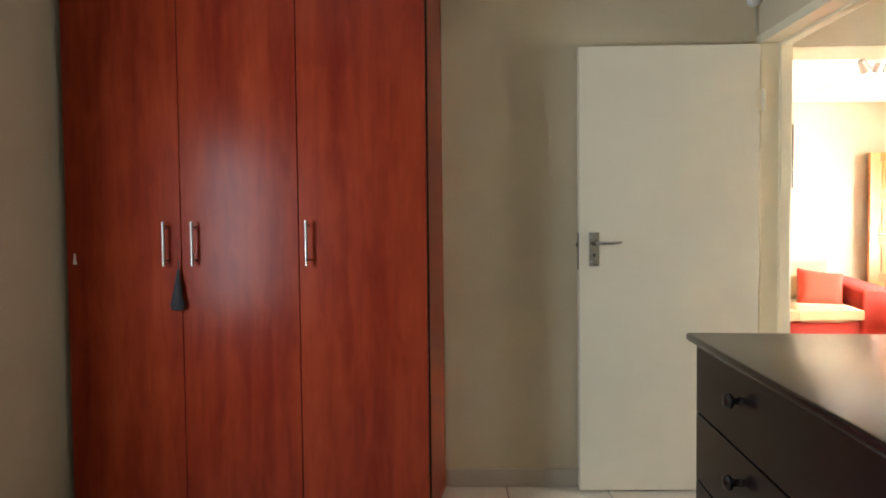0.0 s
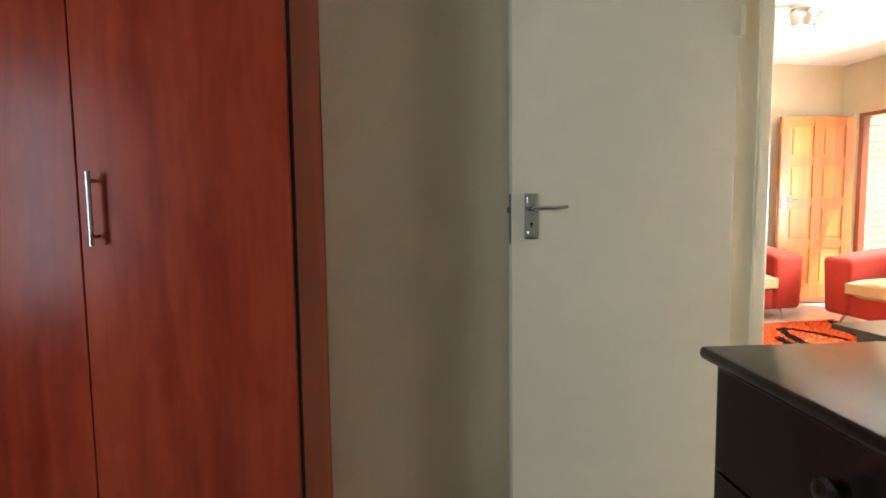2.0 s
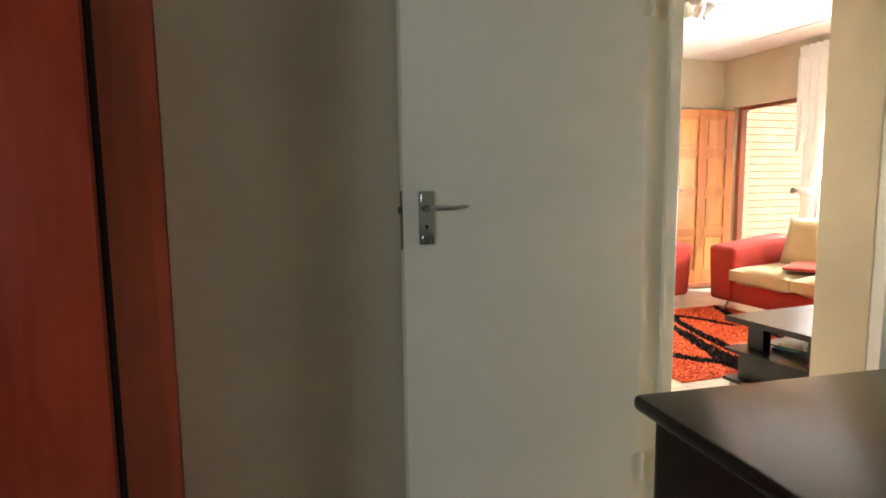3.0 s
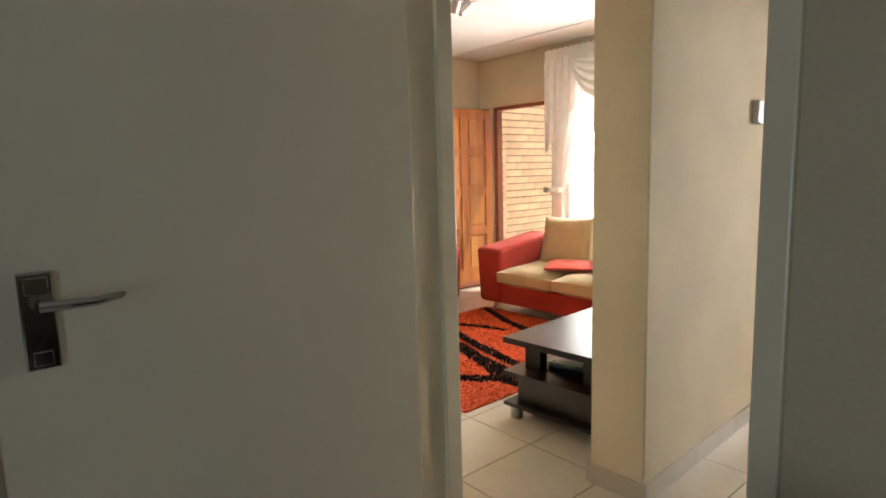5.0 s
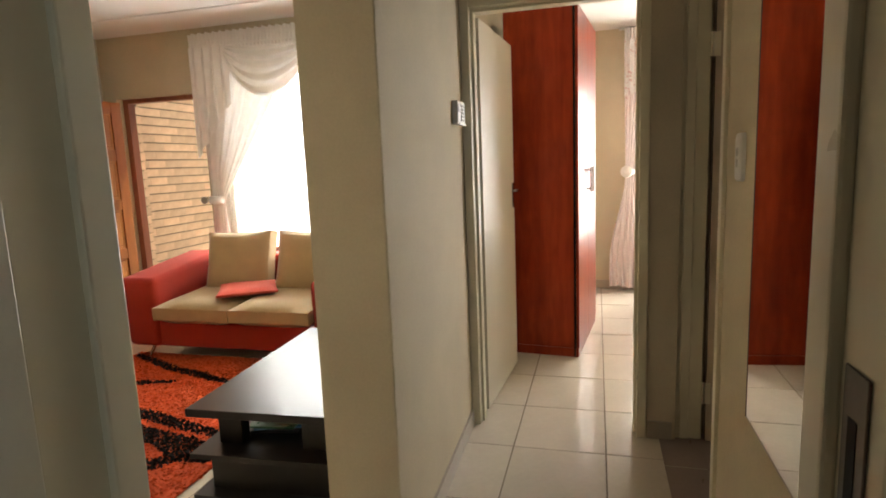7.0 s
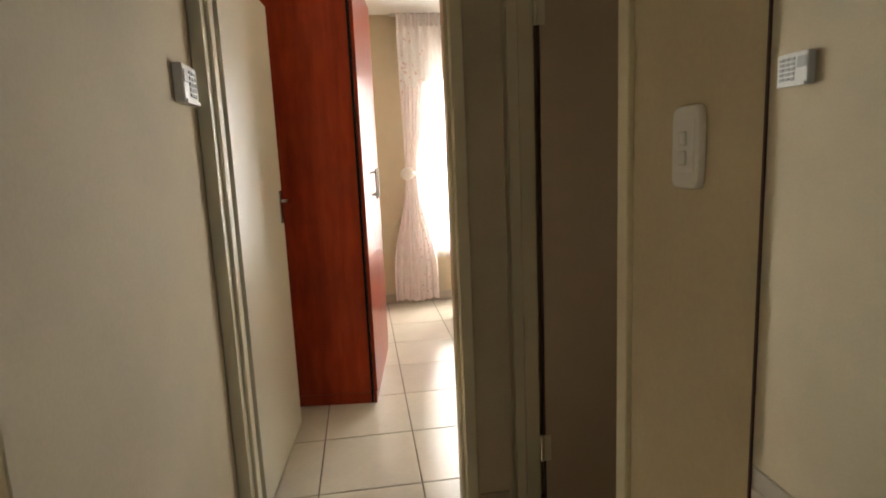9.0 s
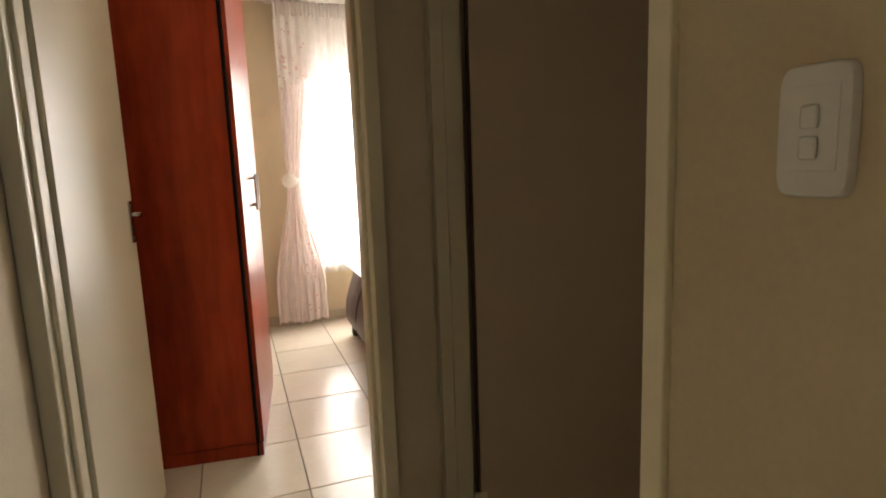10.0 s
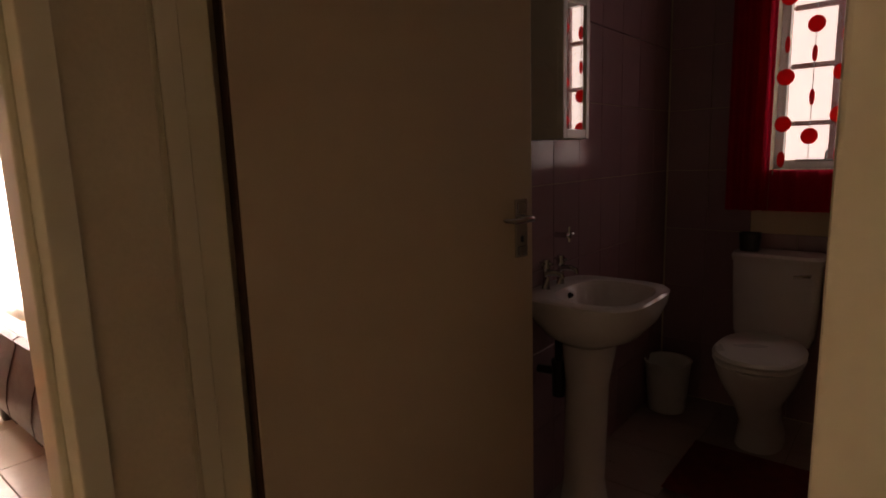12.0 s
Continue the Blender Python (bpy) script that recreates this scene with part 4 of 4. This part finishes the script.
# ---- second bedroom ----
wardrobe(pose(4.91, 2.397, 0, 0, 0, -6.5), (0.465, 0.465), 0.48, 2.295, (0.405, 0.060), (1.095, 1.272), "red cherry laminate wardrobe with two doors")
c2 = thing("bedroom_curtains", pose(0, 0, 0) @ Matrix.Diagonal((1, 1, 0.985, 1)), "blush and white lace curtains tied back at the window", "curtain")
part("heading", heading(6.985, 0.15, 2.03, 2.44, 2.57, 64, 0.014), M_LACE, c2)
part("curtain_rail", boxes((7.04, 0.10, 2.565, 7.07, 2.08, 2.585), bevel=0.003), M_WINFRAME, c2)
part("valance", sheet(lambda u, v: (6.965 + 0.016 * math.sin(u * math.tau * 26 + math.sin(u * 17)), lerp(2.03, 0.15, u), lerp(2.46, 2.06 - 0.13 * abs(2 * u - 1) ** 2 + 0.02 * math.sin(u * 75), v)), 220, 14), M_LACE, c2)
part("drape", tied_drape(7.005, 2.03, 1.72, (2.015, 1.925), 1.20, 2.44, (2.16, 1.76), 0.035, folds=6, amp=0.020), M_PINK, c2, "blush pink drape with lace edge")
part("drape", tied_drape(7.005, 0.15, 0.40, (0.165, 0.255), 1.20, 2.44, (0.02, 0.35), 0.035, folds=6, amp=0.020), M_PINK, c2, "blush pink drape with lace edge")
part("net", sheet(lambda u, v: (7.055 + 0.005 * math.sin(u * math.tau * 32), lerp(1.97, 0.20, u), lerp(2.50, 0.42, v)), 240, 4), M_NET, c2)
for y in (1.98, 0.20):
    part("tieback", loft(bmesh.new(), [(7.005, y, 1.18, 0.034, 0.052, 2), (7.005, y, 1.19, 0.042, 0.060, 2), (7.005, y, 1.215, 0.042, 0.060, 2), (7.005, y, 1.225, 0.034, 0.052, 2)], 22), M_LACE, c2)
    part("rosette", loft(bmesh.new(), [(0, 0, 0, 0.045, 0.045, 2), (0, 0, 0.012, 0.058, 0.058, 2), (0, 0, 0.022, 0.05, 0.05, 2), (0, 0, 0.026, 0.03, 0.03, 2), (0, 0, 0.034, 0.022, 0.022, 2)], 22), M_CURTAIN, c2, m=pose(6.965, y + 0.025, 1.205, 0, -90, 0))
rf = random.Random(11)
fl = bmesh.new()
for i in range(75):
    if i < 30:
        p = (6.948, 2.03 - 0.16 * abs(rf.gauss(0, 0.5)), rf.uniform(1.9, 2.44))
    elif i < 52:
        p = (6.945, rf.uniform(0.4, 2.0), rf.uniform(1.98, 2.12))
    else:
        p = (6.972, rf.uniform(1.83, 1.92), rf.uniform(0.1, 1.0))
    bmesh.ops.create_circle(fl, cap_ends=True, segments=6, radius=rf.uniform(0.005, 0.011), matrix=pose(*p, 0, -90, rf.uniform(-20, 20)))
tagged(part("embroidery", fl, M_FLOWER, c2, "dusty pink embroidered flowers"), kind="stuff")


def sleigh_bed(m):
    """Foot end along x at the origin, the bed runs to -y."""
    d = thing("bed", m, "sleigh bed covered in dark brown leather", "bed")
    W_ = 1.52
    prof = [(0.03, 0.075), (0.055, 0.12), (0.06, 0.20), (0.045, 0.30), (0.012, 0.40), (-0.012, 0.47), (-0.010, 0.53), (0.02, 0.575), (0.055, 0.60), (0.085, 0.59)]

    def board(dz):
        bm = bmesh.new()
        t = 0.075
        prev = None
        outer = [(y, z * dz) for y, z in prof]
        inner = [(y - t, z * dz - (0.01 if i > 7 else 0)) for i, (y, z) in enumerate(prof)]
        loop = outer + inner[::-1]
        for i in range(9):
            x = -W_ * i / 8
            cur = [bm.verts.new((x, y, z)) for y, z in loop]
            if prev:
                for k in range(len(loop)):
                    bm.faces.new((prev[k], prev[(k + 1) % len(loop)], cur[(k + 1) % len(loop)], cur[k]))
            else:
                bm.faces.new(cur[::-1])
            prev = cur
        bm.faces.new(prev)
        bmesh.ops.bevel(bm, geom=[e for e in bm.edges if e.is_manifold and e.calc_face_angle(0) > 1.0], offset=0.008, segments=2, affect="EDGES")
        return bm
    part("footboard", board(1.0), M_LEATHER, d, "curved dark brown leather footboard")
    part("headboard", board(1.7), M_LEATHER, d, m=pose(-W_, -2.05, 0, 0, 0, 180))
    for i in range(1, 4):
        part("seam", tube(bmesh.new(), [(-W_ * i / 4, y + 0.003, z) for y, z in prof], 0.003, 6), M_LEATHER, d)
    for x in (-0.03, -W_ + 0.03):
        part("side_rail", boxes((x - 0.025, -2.0, 0.09, x + 0.025, -0.05, 0.32), bevel=0.01), M_LEATHER, d)
    part("mattress", boxes((-W_ + 0.06, -1.98, 0.20, -0.06, -0.06, 0.52), bevel=0.05, seg=3), M_BEDDING, d)
    for x in (-0.06, -W_ + 0.06):
        for y in (0.0, -2.05):
            part("foot", loft(bmesh.new(), [(x, y, 0, 0.026, 0.026, 2), (x, y, 0.03, 0.034, 0.034, 2), (x, y, 0.09, 0.03, 0.03, 2)], 14), M_BLACKWOOD, d)
    return d


sleigh_bed(pose(6.60, 1.63, 0))

# ---- bathroom ----
def basin(m):
    """Pedestal basin; back at x=0, front towards -x."""
    d = thing("wash_basin", m, "white porcelain basin on a pedestal", "wash basin")
    b = bmesh.new()
    cx = -0.235
    loft(b, [(cx + 0.03, 0, 0.655, 0.12, 0.13, 2.2), (cx + 0.01, 0, 0.69, 0.175, 0.195, 2.4), (cx, 0, 0.74, 0.215, 0.245, 2.8), (cx, 0, 0.795, 0.235, 0.268, 3.4), (cx, 0, 0.82, 0.237, 0.270, 3.6), (cx, 0, 0.826, 0.228, 0.260, 3.6),
             (cx - 0.035, 0, 0.823, 0.165, 0.205, 2.8), (cx - 0.035, 0, 0.80, 0.150, 0.190, 2.6), (cx - 0.03, 0, 0.73, 0.11, 0.14, 2.2), (cx - 0.02, 0, 0.695, 0.05, 0.06, 2)], 44)
    part("bowl", b, M_PORCELAIN, d)
    part("pedestal", loft(bmesh.new(), [(-0.19, 0, 0.0, 0.105, 0.115, 2.6), (-0.19, 0, 0.05, 0.095, 0.100, 2.5), (-0.19, 0, 0.15, 0.078, 0.085, 2.4), (-0.20, 0, 0.50, 0.080, 0.090, 2.4), (-0.21, 0, 0.675, 0.105, 0.115, 2.4)], 30), M_PORCELAIN, d)
    part("overflow", rod(bmesh.new(), (-0.112, 0, 0.790), (-0.124, 0, 0.784), 0.020, 16), M_DARKHOLE, d)
    for y in (0.075, -0.045):
        t = part("tap", tube(bmesh.new(), [(-0.055, y, 0.824), (-0.055, y, 0.868), (-0.062, y, 0.880), (-0.10, y, 0.884), (-0.125, y, 0.878), (-0.128, y, 0.866)], [0.017, 0.013, 0.012, 0.010, 0.009, 0.008], 12), M_CHROME, d, "chrome basin tap")
        part("tap_head", tube(bmesh.new(), [(-0.055, y, 0.868), (-0.055, y, 0.888), (-0.055, y, 0.895), (-0.055, y, 0.925)], [0.012, 0.012, 0.018, 0.014], 12), M_CHROME, t)
        part("cross_handle", rod(rod(bmesh.new(), (-0.082, y, 0.912), (-0.028, y, 0.912), 0.005, 8), (-0.055, y - 0.027, 0.912), (-0.055, y + 0.027, 0.912), 0.005, 8), M_CHROME, t)
    trap = rod(bmesh.new(), (-0.09, 0.035, 0.66), (-0.09, 0.035, 0.56), 0.016, 14)
    rod(trap, (-0.09, 0.035, 0.57), (-0.09, 0.035, 0.44), 0.030, 16, 0.026)
    tube(trap, [(-0.09, 0.035, 0.53), (-0.05, 0.05, 0.53), (0.0, 0.06, 0.53)], 0.015, 10)
    part("bottle_trap", trap, M_BLACKPL, d, "black plastic bottle trap")
    return d


basin(pose(3.900, 0.565, 0) @ Matrix.Diagonal((0.88, 0.86, 1.03, 1)))
vl = thing("stop_valve", pose(3.886, 0.50, 1.022), "small chrome valve on the tiled wall", "valve")
part("body", rod(rod(bmesh.new(), (0.0, 0, 0), (-0.05, 0, 0), 0.010, 12), (-0.05, 0.0, -0.008), (-0.05, 0.0, 0.012), 0.012, 12), M_CHROME, vl)
part("cross_handle", rod(rod(bmesh.new(), (-0.055, -0.028, 0.004), (-0.055, 0.028, 0.004), 0.005, 8), (-0.055, 0, -0.024), (-0.055, 0, 0.032), 0.005, 8), M_CHROME, vl)
cb = thing("mirror_cabinet", pose(3.886, 0.59, 1.36), "white narrow bathroom cabinet with a mirror door", "cabinet")
part("body", boxes((-0.107, -0.090, 0.0, 0.0, 0.090, 0.455), bevel=0.002), M_WPLASTIC, cb)
cd = part("door", boxes((-0.127, -0.092, 0.0, -0.1075, -0.067, 0.455), (-0.127, 0.067, 0.0, -0.1075, 0.092, 0.455), (-0.127, -0.067, 0.0, -0.1075, 0.067, 0.03), (-0.127, -0.067, 0.425, -0.1075, 0.067, 0.455), bevel=0.003), M_WPLASTIC, cb, "white framed mirror door")
part("mirror", boxes((-0.120, -0.067, 0.03, -0.114, 0.067, 0.425)), M_MIRROR, cd)


def toilet(m):
    """Close-coupled toilet; back at y=0, front towards +y."""
    d = thing("toilet", m, "white toilet with closed lid and a close-coupled cistern", "toilet")
    part("pan", loft(bmesh.new(), [(0, 0.30, 0.0, 0.105, 0.17, 2.6), (0, 0.30, 0.04, 0.10, 0.165, 2.6), (0, 0.33, 0.12, 0.085, 0.16, 2.4), (0, 0.39, 0.22, 0.105, 0.19, 2.3), (0, 0.42, 0.32, 0.16, 0.24, 2.3), (0, 0.43, 0.385, 0.18, 0.26, 2.3), (0, 0.43, 0.40, 0.178, 0.258, 2.3)], 36), M_PORCELAIN, d)
    part("seat", loft(bmesh.new(), [(0, 0.44, 0.401, 0.182, 0.245, 2.3), (0, 0.44, 0.410, 0.188, 0.252, 2.3), (0, 0.44, 0.420, 0.184, 0.247, 2.3)], 36), M_WPLASTIC, d)
    part("lid", loft(bmesh.new(), [(0, 0.44, 0.4205, 0.184, 0.246, 2.3), (0, 0.44, 0.432, 0.190, 0.252, 2.3), (0, 0.44, 0.445, 0.178, 0.240, 2.3), (0, 0.44, 0.450, 0.12, 0.18, 2.2)], 36), M_WPLASTIC, d)
    c = part("cistern", loft(bmesh.new(), [(0, 0.12, 0.40, 0.165, 0.075, 5), (0, 0.115, 0.44, 0.18, 0.085, 5), (0, 0.11, 0.60, 0.19, 0.092, 6), (0, 0.108, 0.755, 0.195, 0.097, 6)], 36), M_PORCELAIN, d)
    part("cistern_lid", loft(bmesh.new(), [(0, 0.108, 0.756, 0.200, 0.102, 6), (0, 0.108, 0.778, 0.203, 0.105, 6), (0, 0.108, 0.790, 0.195, 0.097, 6)], 36), M_PORCELAIN, c)
    part("flush_lever", tube(bmesh.new(), [(-0.15, 0.205, 0.715), (-0.15, 0.225, 0.715), (-0.13, 0.230, 0.715), (-0.085, 0.230, 0.708)], 0.007, 8), M_CHROME, c, "chrome flush lever")
    return d


toilet(pose(3.345, -0.708, 0) @ Matrix.Diagonal((0.92, 0.94, 1.055, 1)))
cup = bmesh.new()
loft(cup, [(0, 0, 0, 0.040, 0.032, 3), (0, 0, 0.085, 0.047, 0.037, 3), (0, 0, 0.085, 0.042, 0.032, 3), (0, 0, 0.01, 0.036, 0.028, 3)], 24)
solid("black_tub", cup, M_BLACKPL, "small black plastic tub on the cistern", "tub", m=pose(3.465, -0.60, 0.8345))
bn = bmesh.new()
loft(bn, [(0, 0, 0, 0.085, 0.085, 2), (0, 0, 0.02, 0.09, 0.09, 2), (0, 0, 0.25, 0.110, 0.110, 2), (0, 0, 0.262, 0.117, 0.117, 2), (0, 0, 0.262, 0.106, 0.106, 2), (0, 0, 0.02, 0.082, 0.082, 2)], 30)
solid("waste_bin", bn, M_WPLASTIC, "small white plastic waste bin by the wall", "bin", m=pose(3.79, -0.50, 0.0015))
mt = sheet(lambda u, v: (lerp(3.02, 3.56, u), lerp(-0.20, 0.26, v), 0.022 + 0.003 * math.sin(u * 40) * math.sin(v * 33)), 40, 30)
bmesh.ops.solidify(mt, geom=mt.faces[:], thickness=0.016)
solid("bath_mat", mt, M_MAT, "dark red mat in front of the toilet", "mat", m=pose(0, 0, 0.0))
# red curtain with a see-through middle and rows of dots
bc = thing("bathroom_curtain", pose(0.084, 0, 0.055), "red voile curtain with red dots over clear voile", "curtain")
fold = lambda u: 0.012 * math.sin(u * math.tau * 9) + 0.006 * math.sin(u * 61)
part("side_panel", sheet(lambda u, v: (lerp(3.335, 3.52, u), -0.690 + fold(u * 0.4), lerp(2.2, 0.96, v)), 40, 8), M_REDVOILE, bc)
part("side_panel", sheet(lambda u, v: (lerp(2.50, 2.70, u), -0.690 + fold(u * 0.4), lerp(2.2, 0.96, v)), 40, 8), M_REDVOILE, bc)
part("hem", sheet(lambda u, v: (lerp(2.7005, 3.3345, u), -0.690 + fold(u), lerp(1.15, 0.96, v)), 60, 4), M_REDVOILE, bc)
part("sheer_middle", sheet(lambda u, v: (lerp(2.7005, 3.3345, u), -0.692 + 0.5 * fold(u), lerp(2.2, 1.151, v)), 60, 6), M_SHEER, bc)
part("curtain_rod", rod(bmesh.new(), (2.45, -0.69, 2.21), (3.57, -0.69, 2.21), 0.009, 10), M_WINFRAME, bc)
rd = random.Random(9)
for c in range(6):
    x = 3.29 - c * 0.105
    part("thread", boxes((x - 0.0015, -0.683, 1.15, x + 0.0015, -0.6815, 2.2)), M_GPLASTIC, bc)
    for r in range(6):
        z = 1.20 + r * 0.17 + (0.085 if c % 2 else 0) + rd.uniform(-0.03, 0.03)
        dt = bmesh.new()
        w = rd.choice((0.040, 0.038, 0.018, 0.012))
        loft(dt, [(0, 0, -0.0015, w * 0.9, 0.036, 2), (0, 0, 0.0015, w * 0.9, 0.036, 2)], 20)
        part("dot", dt, M_REDDOT, bc, m=pose(x, -0.679, z, 90, 0, 0))

ws_ = thing("window_stay", pose(3.234, -0.80, 1.245), "small metal window stay on the bathroom sill", "window stay")
part("bar", rod(bmesh.new(), (-0.10, 0, 0), (0.10, 0, 0), 0.005, 10), M_BRASS, ws_)
part("catch", tube(bmesh.new(), [(-0.02, 0, 0.0), (-0.02, 0.004, 0.03), (-0.028, 0.008, 0.045)], 0.006, 8), M_BRASS, ws_)

# ---- outside the front door: brick side wall ----
bw = structure("wall_porch", boxes((5.68, 6.62, -0.15, 7.30, 6.80, 3.0)), M_MORTAR, "face brick wall beside the front door")
brick_me = finish(boxes((-0.11535, -0.012, -0.0372, 0.11535, 0.012, 0.0372), bevel=0.0006, seg=1), "brick", M_BRICK)
rb = random.Random(2)
for r in range(32):
    for c in range(7):
        x = 5.80 + c * 0.2308 + (0.1154 if r % 2 else 0)
        if x > 7.20:
            continue
        o = new("brick", brick_me)
        o.parent = bw
        o.matrix_basis = pose(x, 6.615 + rb.uniform(-0.0006, 0.0006), -0.095 + r * 0.0855, 0, rb.uniform(-0.12, 0.12), 0)
half_me = finish(boxes((-0.045, -0.012, -0.0385, 0.045, 0.012, 0.0385), bevel=0.004, seg=1), "brick", M_BRICK)
rv = structure("wall_reveal", boxes((5.61, 6.462, -0.15, 5.68, 6.60, 3.0)), M_MORTAR, "brick reveal of the front door")
for r in range(25):
    o = new("brick", half_me)
    o.parent = rv
    o.matrix_basis = pose(5.692, 6.525 + (0.02 if r % 2 else 0), -0.095 + r * 0.0855, 0, 0, 90)

rv2 = structure("wall_door_reveal", boxes((5.605, 6.4505, 0.0, 5.668, 6.4595, 2.02)), M_MORTAR, "brick face of the front door opening")
for r in range(23):
    o = new("brick", half_me)
    o.parent = rv2
    o.matrix_basis = pose(5.638 + (0.012 if r % 2 else 0.0), 6.445, 0.055 + r * 0.0855)

# ---- tiles ----
TX, TY = 0.4635, 0.4215
tile_me = finish(boxes((-TX / 2 + 0.0025, -TY / 2 + 0.0025, -0.008, TX / 2 - 0.0025, TY / 2 - 0.0025, 0.0), bevel=0.0018, seg=1), "tile", M_TILE)
floor_ob = bpy.data.objects["floor"]
rt = random.Random(4)
for i in range(-11, 8):
    for j in range(-9, 12):
        x, y = 3.612 + (i + 0.5) * TX, 2.242 + (j + 0.5) * TY
        in_bath = 2.2 < x < 3.9 and y < 1.82
        living = 1.3 < x < 5.6 and 1.7 < y < 6.8
        second = 3.7 < x < 7.3 and -1.5 < y < 3.1
        first = -1.6 < x < 1.7 and -1.5 < y < 2.95
        if in_bath or not (living or second or first):
            continue
        o = new("tile", tile_me)
        o.parent = floor_ob
        o.matrix_basis = pose(x, y, rt.uniform(-0.0006, 0.0), 0, 0, 0)
bt_me = finish(boxes((-0.168, -0.168, -0.006, 0.168, 0.168, 0.0), bevel=0.0015, seg=1), "tile", M_BATHFLOOR)
for i in range(5):
    for j in range(8):
        o = new("tile", bt_me)
        o.parent = floor_ob
        o.matrix_basis = pose(2.37 + i * 0.34, -0.55 + j * 0.34, 0.0)
wt_me = finish(boxes((-0.0075, -0.099, -0.149, 0.0, 0.099, 0.149), bevel=0.0015, seg=1), "tile", M_BATHTILE)
we = bpy.data.objects["wall_bathroom_east"]
ws = bpy.data.objects["wall_bathroom_south"]
for i in range(7):
    for j in range(8):
        o = new("tile", wt_me)
        o.parent = we
        o.matrix_basis = pose(3.8995, -0.60 + i * 0.2, 0.155 + j * 0.3)
for i in range(7):
    for j in range(8):
        x, z = 3.79 - i * 0.2, 0.155 + j * 0.3
        if 2.66 < x < 3.53 and z > 1.0:
            continue
        o = new("tile", wt_me)
        o.parent = ws
        o.matrix_basis = pose(x, -0.7195, z, 0, 0, -90)
